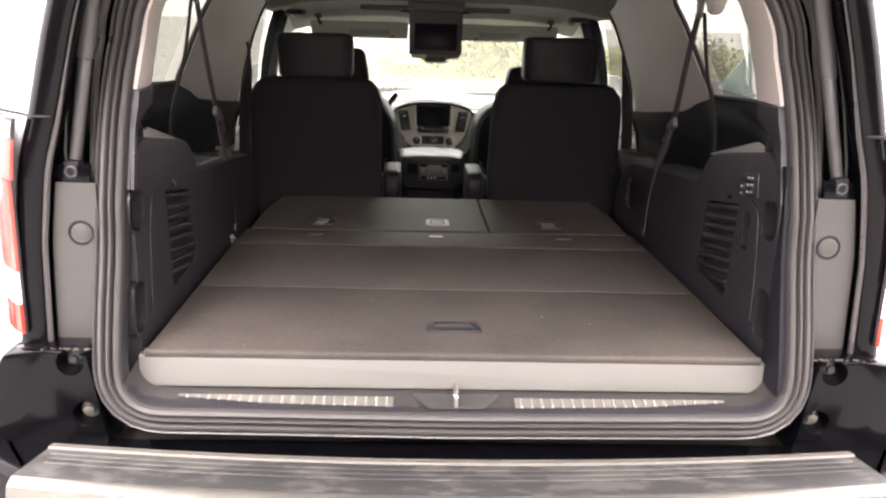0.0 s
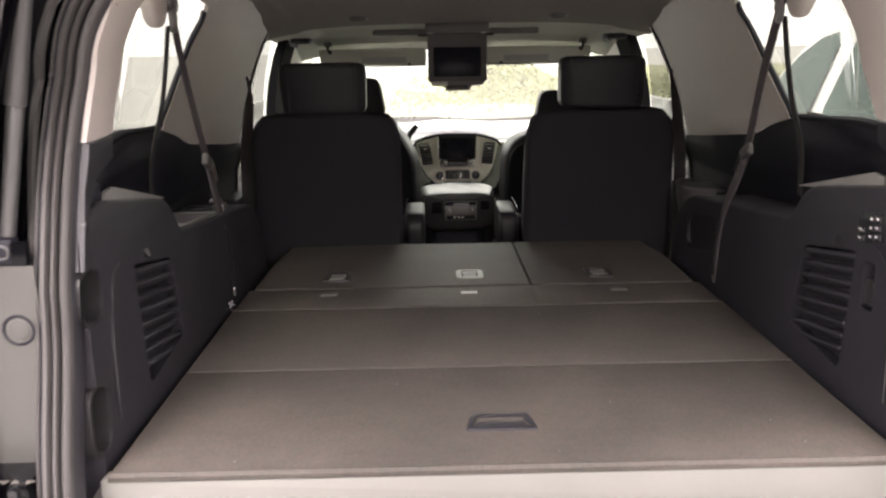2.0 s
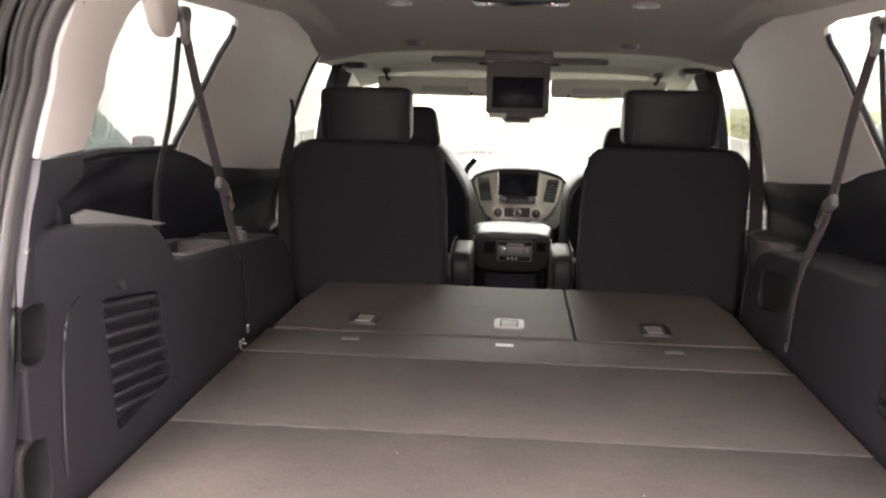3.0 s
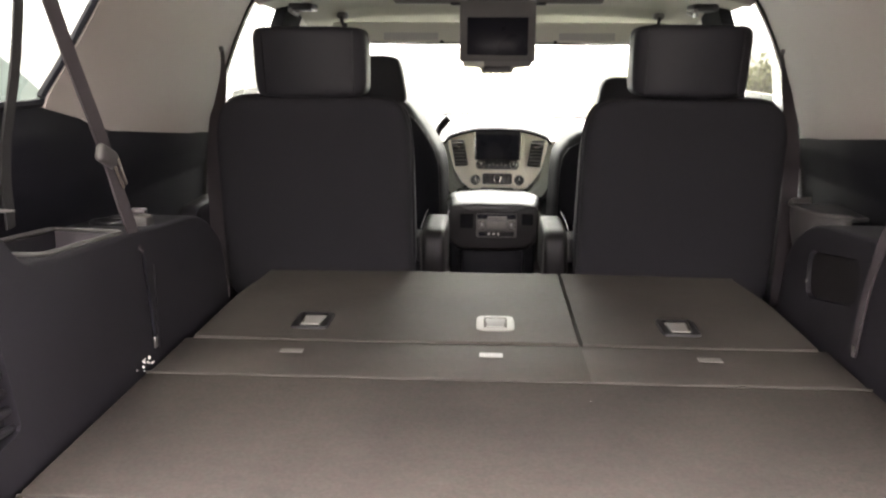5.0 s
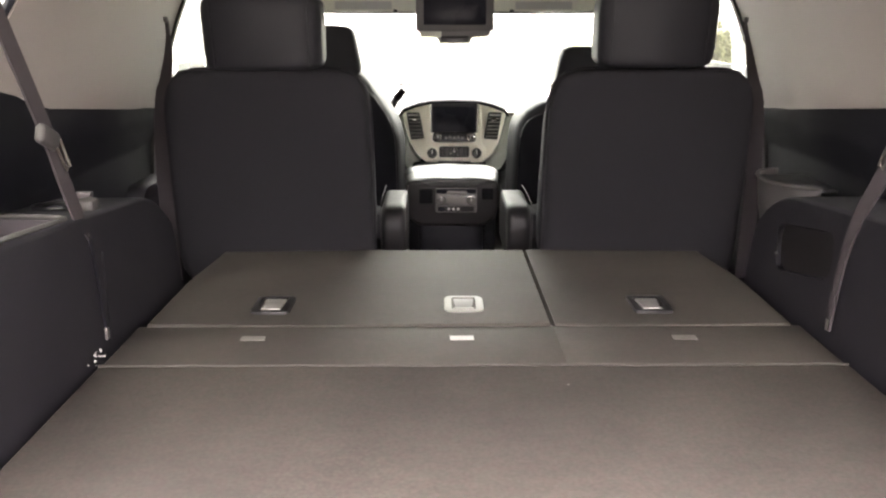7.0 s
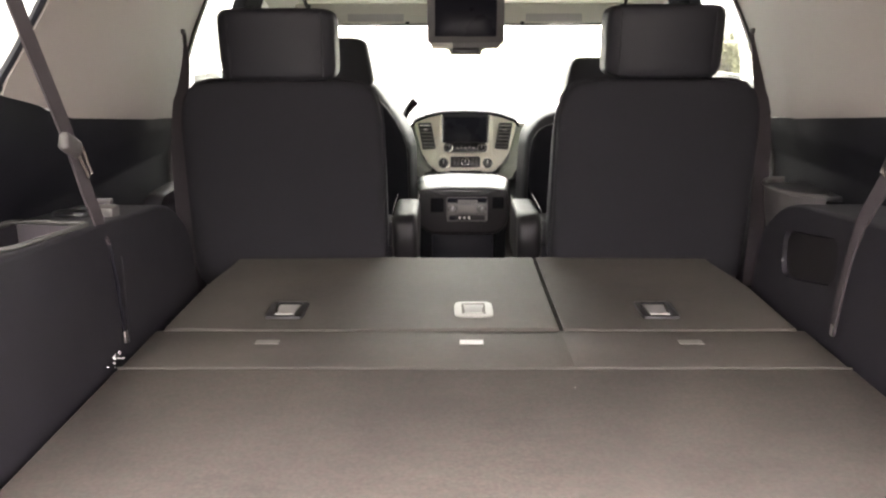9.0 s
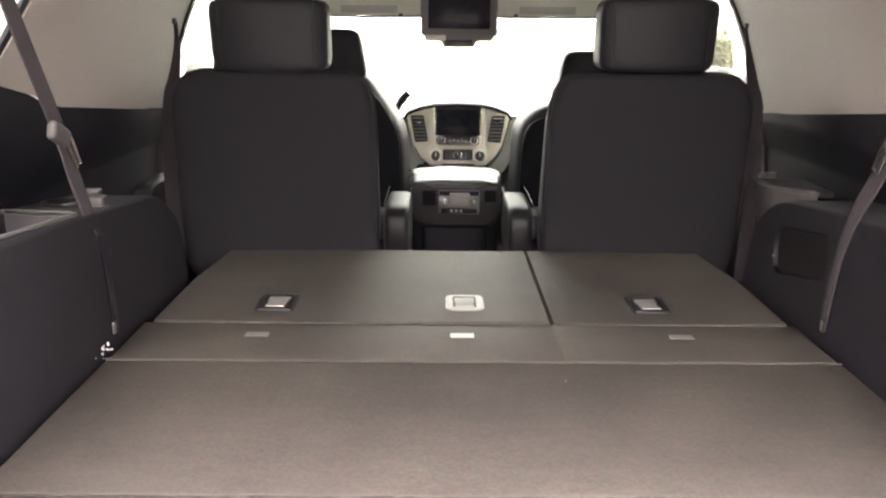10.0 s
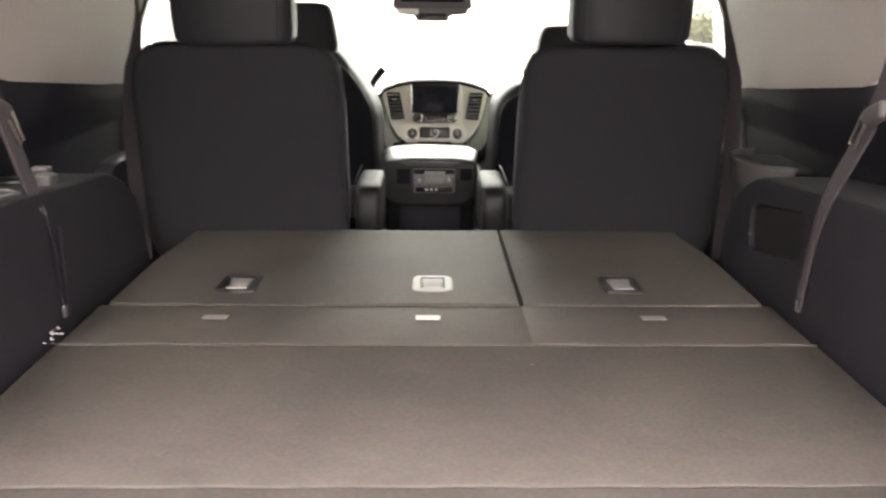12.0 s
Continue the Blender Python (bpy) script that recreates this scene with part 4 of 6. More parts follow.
def bumper():
    t = thing("rear_bumper", (0, -0.22, 0.40), "rear bumper with a scuffed black step pad and dull metal lip", "bumper")

    def bow(x, k):
        """Depth of the step at x: k runs from its rear edge to its lip."""
        u = min(abs(x) / 0.77, 1.05) ** 2
        return (-0.192 + 0.050 * u) * (1 - k) + (-0.314 + 0.056 * u) * k

    xs = ramp(-0.755, 0.755, 60)

    def strip(prof, mat, name, label=""):
        rows = [[(x * (1 + 0.035 * max(k, 0)), bow(x, k) + dy, z) for x in xs] for k, dy, z in prof]
        return part(name, sheet(rows, 0.006), mat, t, label)

    strip([(0, 0.030, 0.715), (0, 0.004, 0.742), (0, -0.002, 0.750), (0.13, 0, 0.7505), (0.16, 0, 0.747)], LEDGEGREY, "pad_ledge", "pale worn ledge along the step")
    strip([(0.16, 0.001, 0.7465), (0.5, 0, 0.7465), (0.93, 0, 0.7465), (0.985, 0, 0.744)], WORNPAD, "step_pad", "black step pad, scuffed and dusty")
    for k in (0.30, 0.44, 0.58):
        part("pad_ridge", tube([(x, bow(x, k), 0.7462) for x in ramp(-0.745, 0.745, 40)], 0.0018, 5), WORNPAD, t)
    strip([(0.985, 0, 0.746), (1.0, -0.006, 0.745), (1.0, -0.022, 0.738), (1.0, -0.030, 0.716)], LIPMETAL, "chrome_lip", "dull metal front edge of the step")

    def edge(x):
        return 0.056 * min(abs(x) / 0.77, 1.05) ** 2 / 3

    low = [(-0.338, 0.712), (-0.350, 0.60), (-0.330, 0.44), (-0.22, 0.40)]
    rows = [[(x * 1.16, y + edge(x) * 3, z) for x in ramp(-0.765, 0.765, 40)] for y, z in low]
    part("bumper_skin", sheet(rows, 0.006), PAINT, t)
    for s in (-1, 1):
        b = rounded([(0.775, -0.22), (0.93, -0.12), (0.97, 0.05), (0.72, 0.05), (0.755, -0.14)], 0.02, 3)
        part("bumper_corner", prism([(s * x, y) for x, y in b], "z", 0.45, 0.715, 0.02, 3), PAINT, t, "glossy black bumper corner")
    return t


def strut(s):
    base, d = Vector((s * 0.738, 0.012, 1.232)), Vector((-0.19 if s > 0 else 0.14, 0.08, 0.97)).normalized()
    t = thing("gas_strut", base, "dark grey gas strut holding the tailgate open", "gas strut", "tailgate struts")
    part("socket", box(base + Vector((0, 0.0, 0.004)), (0.030, 0.030, 0.040), 0.006), BANDBLACK, t, "black ball socket")
    part("ball_clip", tube([base + Vector((s * 0.0 + 0.010 * math.cos(a), -0.017, 0.004 + 0.010 * math.sin(a))) for a in ramp(0, 6.283, 13)[:-1]], 0.0022, 5, True), STRUTGREY, t)
    part("rod_sleeve", cylinder(base + d * 0.025, base + d * 0.218, 0.0110, 0.0128, 10, 0.002), STRUTGREY, t)
    part("cylinder_tube", cylinder(base + d * 0.215, base + d * 0.62, 0.0155, 0.0155, 24, 0.003), STRUTGREY, t)
    part("wire", tube(smooth_line([base + Vector((s * 0.010, -0.004, 0.02)), base + d * 0.06 + Vector((s * 0.022, 0, 0)), base + d * 0.2 + Vector((s * 0.026, 0, 0)), base + d * 0.32 + Vector((s * 0.018, 0, 0))], 6), 0.0022, 6), STRUTGREY, t)
    return t


def tail_lamp(s):
    t = thing("tail_lamp", (s * 0.86, 0.0, 1.15), "tall red and clear tail lamp on the rear corner", "tail lamp", "tail lamps")

    def lens(z0, z1, a, b, off, mat, name, label=""):
        rows = []
        for z in ramp(z0, z1, 8):
            k = 1 - 0.12 * ease((z - 1.2) / 0.25)
            row = []
            for u in ramp(a, b, 10):
                x = 0.803 + 0.13 * u * k - 0.02 * ease((z - 1.22) / 0.2)
                row.append((s * x, -0.060 + 0.16 * u ** 1.7 - off, z))
            rows.append(row)
        part(name, sheet(rows, 0.006), mat, t, label)

    lens(0.925, 1.338, 0.24, 1.0, -0.004, PLASTIC_SMOOTH, "lamp_housing")
    lens(0.928, 0.985, 0.25, 0.95, 0.006, LAMPRED, "lower_lens", "red lens")
    lens(0.987, 1.05, 0.26, 0.95, 0.006, LAMPCLEAR, "reverse_lens", "clear reversing lens")
    lens(1.052, 1.225, 0.25, 0.95, 0.006, LAMPRED, "middle_lens", "red lens")
    lens(1.227, 1.300, 0.19, 0.95, 0.006, LAMPRED, "upper_lens", "red lens")
    lens(1.302, 1.332, 0.30, 0.95, 0.006, LAMPCLEAR, "top_lens", "clear top lens")
    return t


sill()
bumper()
for s in (-1, 1):
    strut(s)
    tail_lamp(s)


# ---- second-row seats ----
def captain_chair(x0, mirror):
    t = thing("captain_chair", (x0, 1.72, 0.67), "black second-row seat with a felt-covered backrest and headrest", "car seat", "second-row seats")

    def back(w):
        v = (w.z + 0.27) / 0.54
        wid = 1.0 - 0.03 * ease((v - 0.80) / 0.2) + 0.055 * (1 - v)
        bulge = -0.012 * math.cos(w.x * 6.2) * math.cos((v - 0.5) * 2.4)
        return Vector((x0 + w.x * wid - mirror * 0.019 * (1 - v), 1.665 - 0.155 * v + w.y + (bulge if w.y < 0 else 0), 0.785 + w.z + 0.27))

    part("backrest", cushion((0.462, 0.115, 0.54), 16, 9.0, back), CLOTH, t, "black felt-covered back of the backrest", 60)

    def front(w):
        v = (w.z + 0.26) / 0.52
        return Vector((x0 + w.x, 1.725 - 0.155 * v + w.y, 0.79 + w.z + 0.26))

    part("front_pad", cushion((0.456, 0.10, 0.52), 12, 6.0, front), LEATHER, t, "black leather seat front", 60)
    # stitched edge round the felt
    loop = []
    for a in ramp(0, 2 * math.pi, 61)[:-1]:
        c, sn = math.cos(a), math.sin(a)
        k = 1 / (abs(c) ** 9 + abs(sn) ** 9) ** (1 / 9)
        w = Vector((c * k * 0.232, -0.012, sn * k * 0.271))
        loop.append(back(w) + Vector((0, 0.002, 0)))
    part("piping", tube(loop, 0.0042, 6, True), LEATHER, t, "black leather piping")

    def head(w):
        v = (w.z + 0.075) / 0.15
        wid = 0.99 + 0.015 * v
        return Vector((x0 + w.x * wid, 1.500 - 0.02 * v + w.y + 0.022 * (w.x / 0.13) ** 2, 1.396 + w.z + (0.006 if x0 < 0 else 0.013)))

    hr = part("headrest", cushion((0.262, 0.105, 0.160), 14, 8.5, head), LEATHER, t, "black leather headrest", 60)
    for m in (-1, 1):
        seam = [head(Vector((m * 0.104, -0.0535, z))) for z in ramp(-0.070, 0.070, 9)]
        part("headrest_seam", tube(seam, 0.0020, 5), LEATHER, hr)
        part("headrest_post", cylinder((x0 + m * 0.06, 1.515, 1.28), (x0 + m * 0.06, 1.512, 1.36), 0.007, n=10), STEEL, t)
    part("seat_cushion", cushion((0.50, 0.50, 0.16), 8, 5.0, lambda w: Vector((x0 + w.x, 1.98 + w.y, 0.80 + w.z))), LEATHER, t)
    part("seat_base", box((x0, 1.95, 0.70), (0.42, 0.44, 0.10), 0.02), PLASTIC, t)
    # inboard armrest
    m = mirror
    ax = x0 + m * 0.268

    def arm(w):
        return Vector((ax + w.x, 1.865 + w.y + 0.02 * (w.z / 0.08) ** 2 * (1 if w.y < 0 else 0), 0.884 + w.z))

    ar = part("armrest", cushion((0.070, 0.28, 0.146), 10, 7.0, arm), ARMLEATHER, t, "black leather armrest", 60)
    for k in (-1, 1):
        st = [(ax + k * 0.033, 1.734, 0.826), (ax + k * 0.033, 1.722, 0.88), (ax + k * 0.033, 1.724, 0.936), (ax + k * 0.032, 1.742, 0.964), (ax + k * 0.032, 1.86, 0.968), (ax + k * 0.032, 1.99, 0.966)]
        part("stitching", tube(smooth_line(st, 5), 0.0010, 5), CUPGREY, ar, "pale stitching")
    sx = x0 + (0.03 if x0 < 0 else -0.105)
    part("recline_slot", box((sx, 1.588, 0.886), (0.155, 0.010, 0.006), 0.002), BANDBLACK, t, "dark slot at the foot of the backrest")
    part("armrest_bracket", box((x0 + m * 0.232, 1.80, 0.90), (0.03, 0.09, 0.07), 0.01), PLASTIC, t)
    return t


captain_chair(-0.443, 1)
captain_chair(0.424, -1)


# ---- front row ----
def front_seat(x0, high, dip, shoulder, span):
    t = thing("front_seat", (x0, 2.45, 0.67), "black leather front seat with headrest", "car seat", "front seats")

    def back(w):
        v = (w.z + 0.31) / 0.62
        wid = 1.0 - 0.36 * ease((v - shoulder) / span) ** 1.4
        flare = 1.0 - 0.09 * (0.5 - w.y / 0.20)
        return Vector((x0 + w.x * wid * flare, 2.455 - 0.14 * v + w.y, 0.66 + w.z + 0.31 + high - dip))

    part("backrest", cushion((0.520, 0.20, 0.62), 16, 6.0, back), LEATHER, t, "black leather backrest with padded side bolsters", 60)
    part("back_panel", cushion((0.500, 0.024, 0.57), 12, 7.0, lambda w: back(w + Vector((0, -0.092, -0.012)))), BANDBLACK, t, "matt black panel on the rear of the seat", 60)
    loop = []
    for a in ramp(0, 2 * math.pi, 41)[:-1]:
        c, sn = math.cos(a), math.sin(a)
        k = 1 / (abs(c) ** 6 + abs(sn) ** 6) ** (1 / 6)
        loop.append(back(Vector((c * k * 0.252, -0.088, sn * k * 0.288 - 0.012))))
    part("back_panel_seam", tube(loop, 0.0024, 6, True), CONSOLEGREY, t, "dark grey edge seam")

    def head(w):
        return Vector((x0 + w.x * (1 - 0.12 * (w.z / 0.08)), 2.275 + w.y, 1.335 + w.z + high))

    part("headrest", cushion((0.235, 0.10, 0.155), 10, 6.0, head), LEATHER, t, "black leather headrest", 60)
    part("seat_cushion", cushion((0.52, 0.52, 0.17), 8, 5.0, lambda w: Vector((x0 + w.x, 2.70 + w.y, 0.80 + w.z))), LEATHER, t)
    for m in (-1, 1):
        part("headrest_post", cylinder((x0 + m * 0.06, 2.285, 1.20 + high), (x0 + m * 0.06, 2.280, 1.30 + high), 0.007, n=10), STEEL, t)
    return t


front_seat(-0.418, 0.0, 0.0, 0.58, 0.42)
front_seat(0.430, -0.062, 0.030, 0.84, 0.30)


def console():
    t = thing("centre_console", (-0.012, 2.35, 0.67), "black centre console with a padded lid and rear climate panel", "console")
    cx, px = -0.0115, 0.0005
    body = rounded([(cx - 0.136, 0.67), (cx + 0.136, 0.67), (cx + 0.142, 0.88), (cx + 0.136, 0.922), (cx - 0.136, 0.922), (cx - 0.142, 0.88)], [0, 0, 0.03, 0.03, 0.03, 0.03], 4)
    ob = part("body", prism(body, "y", 2.185, 2.75, 0.014, 3), PILLARBLACK, t)
    cut(ob, prism(rounded([(cx - 0.106, 0.66), (cx + 0.106, 0.66), (cx + 0.106, 0.802), (cx - 0.106, 0.802)], 0.015, 3), "y", 2.0, 2.24))
    part("storage_flap", box((cx, 2.222, 0.730), (0.200, 0.02, 0.130), 0.008), BANDBLACK, t)
    back = rounded([(cx - 0.108, 0.804), (cx + 0.108, 0.804), (cx + 0.142, 0.836), (cx + 0.148, 0.90), (cx + 0.143, 0.950), (cx - 0.143, 0.950), (cx - 0.148, 0.90), (cx - 0.142, 0.836)],
                   [0.03, 0.03, 0.03, 0.02, 0.02, 0.02, 0.02, 0.03], 4)
    part("bin", prism(back, "y", 2.150, 2.34, 0.014, 4), CONSOLEGREY, t, "dark grey rounded console back")

    def lid(w):
        u = w.x / 0.15
        return Vector((cx + w.x * (1 - 0.04 * (w.y < 0)), 2.243 + w.y, 0.9440 + w.z + 0.10 * w.y + 0.007 * (1 - u * u) + 0.0012 * math.sin(w.x * 46 + w.y * 30)))

    part("lid", cushion((0.302, 0.188, 0.034), 16, 4.5, lid), LIDLEATHER, t, "glossy black padded lid", 60)
    y = 2.146
    part("rear_panel", box((px, y + 0.004, 0.888), (0.128, 0.014, 0.076), 0.004), TVGREY, t, "grey climate panel")
    part("slot", box((px, y - 0.003, 0.918), (0.124, 0.003, 0.0145), 0.001), SCREEN, t, "black slot")
    part("slot_bar", box((px + 0.002, y - 0.006, 0.914), (0.062, 0.006, 0.011), 0.002), LEVER, t, "pale bar in the slot")
    part("radio_face", box((px, y - 0.004, 0.892), (0.118, 0.005, 0.030), 0.003), LATCHGREY, t, "grey rear climate control face")
    part("display", box((px, y - 0.007, 0.892), (0.056, 0.003, 0.021), 0.001), FADEDLABEL, t, "pale grey display")
    for m in (-1, 1):
        k = part("knob", cylinder((px + m * 0.046, y - 0.002, 0.8915), (px + m * 0.046, y - 0.016, 0.8915), 0.0125, 0.0115, 20, 0.002), LATCHGREY, t, "grey rotary knob")
        part("knob_ring", tube([(px + m * 0.046 + 0.0122 * math.cos(a), y - 0.013, 0.8915 + 0.0122 * math.sin(a)) for a in ramp(0, 6.283, 21)[:-1]], 0.0016, 5, True), CHROME, k, "chrome ring")
        part("knob_mark", box((px + m * 0.046, y - 0.0165, 0.8945), (0.003, 0.002, 0.010), 0.0006, 1), ICON, k)
    part("socket_strip", box((px, y - 0.003, 0.862), (0.112, 0.005, 0.016), 0.002), CONSOLEGREY, t)
    part("socket_cover", box((px - 0.046, y - 0.006, 0.862), (0.020, 0.004, 0.011), 0.001), SCREEN, t)
    for x in (-0.023, -0.008, 0.007):
        part("jack_ring", cylinder((x, y - 0.004, 0.8625), (x, y - 0.008, 0.8625), 0.0040, n=12), STEEL, t)
    for xa, xb, za, zb in ((-0.114, -0.073, 0.878, 0.924), (0.080, 0.116, 0.890, 0.926)):
        part("side_outlet", box(((xa + xb) / 2, y + 0.003, (za + zb) / 2), (xb - xa, 0.010, zb - za), 0.004), PILLARBLACK, t, "black outlet cover")
    return t


def dashboard():
    t = thing("dashboard", (0.0, 2.85, 0.70), "black dashboard with a silver centre stack, screen and air vents", "dashboard")
    cx, y = 0.006, 2.70
    profile = rounded([(2.78, 1.02), (2.76, 1.085), (2.86, 1.106), (3.35, 1.08), (3.40, 0.90), (2.90, 0.70), (2.80, 0.80)], 0.03, 3)
    part("dash_body", prism(profile, "x", -0.74, 0.74, 0.02, 2), PLASTIC, t)
    # dark hood that arches over the screen and the vents
    arch = [(-0.204, 1.088), (-0.186, 1.109), (-0.140, 1.126), (-0.090, 1.136), (0.0, 1.139), (0.090, 1.136), (0.140, 1.126), (0.186, 1.109), (0.204, 1.088)]
    hood = [(cx + a, b) for a, b in arch] + [(cx + a * 0.985, b - 0.008) for a, b in arch[::-1]]
    part("centre_hood", prism(hood, "y", 2.724, 2.80, 0.002, 2), PILLARBLACK, t, "dark hood over the centre stack")
    half = [(0.070, 1.131), (0.100, 1.128), (0.140, 1.118), (0.190, 1.094), (0.183, 1.056), (0.163, 0.990), (0.138, 0.950), (0.112, 0.928), (0.074, 0.899)]
    stack = rounded([(cx + a, b) for a, b in half] + [(cx - a, b) for a, b in half[::-1]], 0.006, 2)
    part("centre_fascia", prism(stack, "y", y, 2.80, 0.005, 2), SILVER, t, "silver centre stack surround")
    # raised middle column between the vents
    col = [(0.098, 1.128), (0.102, 1.060), (0.098, 0.992), (0.118, 0.968), (0.108, 0.930), (0.070, 0.914)]
    column = rounded([(cx + a, b) for a, b in col] + [(cx - a, b) for a, b in col[::-1]], 0.010, 3)
    part("centre_column", prism(column, "y", y - 0.007, y + 0.01, 0.004, 2), SILVER, t, "raised silver column")
    part("screen_bezel", box((cx, y - 0.006, 1.079), (0.172, 0.014, 0.106), 0.006), PLASTIC_SMOOTH, t)
    part("screen", box((cx, y - 0.013, 1.075), (0.158, 0.004, 0.090), 0.002), SCREEN, t, "dark switched-off screen")
    for m in (-1, 1):
        edge = [(cx + m * 0.0835, y - 0.012, 1.030), (cx + m * 0.0845, y - 0.012, 1.080), (cx + m * 0.0885, y - 0.012, 1.126)]
        part("screen_edge", tube(edge, 0.0022, 6), CHROME, t, "chrome edge beside the screen")
        quad = [(cx + m * 0.127, 1.099), (cx + m * 0.177, 1.099), (cx + m * 0.159, 1.002), (cx + m * 0.110, 1.006)]
        part_of = rounded(quad if m > 0 else quad[::-1], 0.005, 2)
        vent = part("air_vent", prism(part_of, "y", y - 0.006, y + 0.02, 0.002), PLASTIC_SMOOTH, t, "black air vent")
        for i in range(7):
            z = 1.0135 + i * 0.0125
            k = (z - 1.004) / 0.095
            xa, xb = 0.1125 + 0.0165 * k, 0.157 + 0.0175 * k
            part("vent_slat", box((cx + m * (xa + xb) / 2, y - 0.009, z), (xb - xa, 0.010, 0.0034), 0.001, 1, Matrix.Rotation(radians(20), 4, "X")), TVGREY, vent)
        part("vent_tab", box((cx + m * 0.146, y - 0.015, 1.075), (0.017, 0.008, 0.008), 0.002), CHROME, vent, "chrome vent tab")

    def pill(w, h, z, r, name, mat, dy, label=""):
        o = rounded([(cx - w / 2, z - h / 2), (cx + w / 2, z - h / 2), (cx + w / 2, z + h / 2), (cx - w / 2, z + h / 2)], r, 5)
        return part(name, prism(o, "y", y - dy, y + 0.01, 0.002), mat, t, label)

    def dial(x, z, r, name, ring):
        k = part(name, cylinder((x, y - 0.010, z), (x, y - 0.026, z), r, r * 0.9, 20, 0.002), PLASTIC_SMOOTH, t, "black rotary knob")
        part("knob_ring", tube([(x + r * math.cos(a), y - 0.022, z + r * math.sin(a)) for a in ramp(0, 6.283, 23)[:-1]], ring, 5, True), CHROME, k, "chrome ring")
        part("knob_mark", box((x, y - 0.0265, z + r * 0.3), (0.0035, 0.002, r * 0.8), 0.0006, 1), ICON, k)

    pill(0.170, 0.044, 1.011, 0.020, "radio_surround", SILVER, 0.010)
    pill(0.160, 0.034, 1.011, 0.016, "radio_panel", PLASTIC_SMOOTH, 0.014, "black radio control strip")
    pill(0.110, 0.038, 0.9595, 0.007, "climate_panel", PLASTIC_SMOOTH, 0.012, "black climate control strip")
    for m in (-1, 1):
        dial(cx + m * 0.060, 1.0125, 0.0125, "radio_knob", 0.0022)
        part("knob_collar", cylinder((cx + m * 0.0815, y - 0.004, 0.957), (cx + m * 0.0815, y - 0.013, 0.957), 0.026, 0.024, 24, 0.003), SILVER, t, "silver collar")
        dial(cx + m * 0.0815, 0.957, 0.0175, "climate_knob", 0.0012)
        part("side_wing", prism(rounded([(cx + m * 0.10, 0.892), (cx + m * 0.160, 0.960), (cx + m * 0.196, 1.094), (cx + m * 0.25, 1.088), (cx + m * 0.21, 0.96), (cx + m * 0.17, 0.892)][::m], 0.008, 2), "y", 2.716, 2.80, 0.005), WINGGREY, t, "grey-green panel beside the stack")
    for i in range(5):
        part("radio_button", box((cx - 0.030 + i * 0.015, y - 0.015, 1.010 + 0.003 * (i % 2)), (0.008, 0.003, 0.008), 0.001), LATCHGREY, t)
    for i in (-2, -1, 1, 2):
        for j in (-1, 0, 1):
            part("climate_button", box((cx + i * 0.016 + (0.010 if i > 0 else -0.010), y - 0.0135, 0.9595 + j * 0.0105), (0.012, 0.003, 0.0075), 0.001), CUPGREY, t)
    dial(cx, 0.961, 0.0135, "fan_knob", 0.0022)
    part("lower_buttons", box((cx, y - 0.004, 0.918), (0.122, 0.012, 0.018), 0.003), PLASTIC_SMOOTH, t)
    part("lower_button", box((cx + 0.002, y - 0.011, 0.917), (0.060, 0.003, 0.010), 0.001), LATCHGREY, t)
    for x in (-0.028, 0.030):
        part("port_cover", box((cx + x, y - 0.012, 0.918), (0.005, 0.004, 0.012), 0.001), LATCHLIGHT, t)
    part("passenger_trim", prism(rounded([(0.24, 0.99), (0.70, 0.98), (0.70, 1.072), (0.235, 1.086)], 0.01, 2), "y", 2.745, 2.80, 0.005), WINGGREY, t, "grey trim panel on the passenger side")
    part("trim_strip", prism([(0.205, 1.086), (0.70, 1.072), (0.70, 1.084), (0.205, 1.098)], "y", 2.736, 2.80, 0.002), SILVER, t, "pale trim strip")
    part("cluster_hood", prism(rounded([(-0.60, 1.05), (-0.58, 1.155), (-0.42, 1.185), (-0.25, 1.155), (-0.23, 1.05)], 0.03, 3), "y", 2.70, 2.95, 0.01), PLASTIC, t)
    # the stack leans forwards towards its top
    for ob in t.children_recursive:
        if ob.name.split(".")[0] not in ("dash_body", "centre_hood", "passenger_trim", "trim_strip", "cluster_hood"):
            for v in ob.data.vertices:
                v.co.y += 0.30 * (v.co.z + 0.70 - 1.02)
    return t


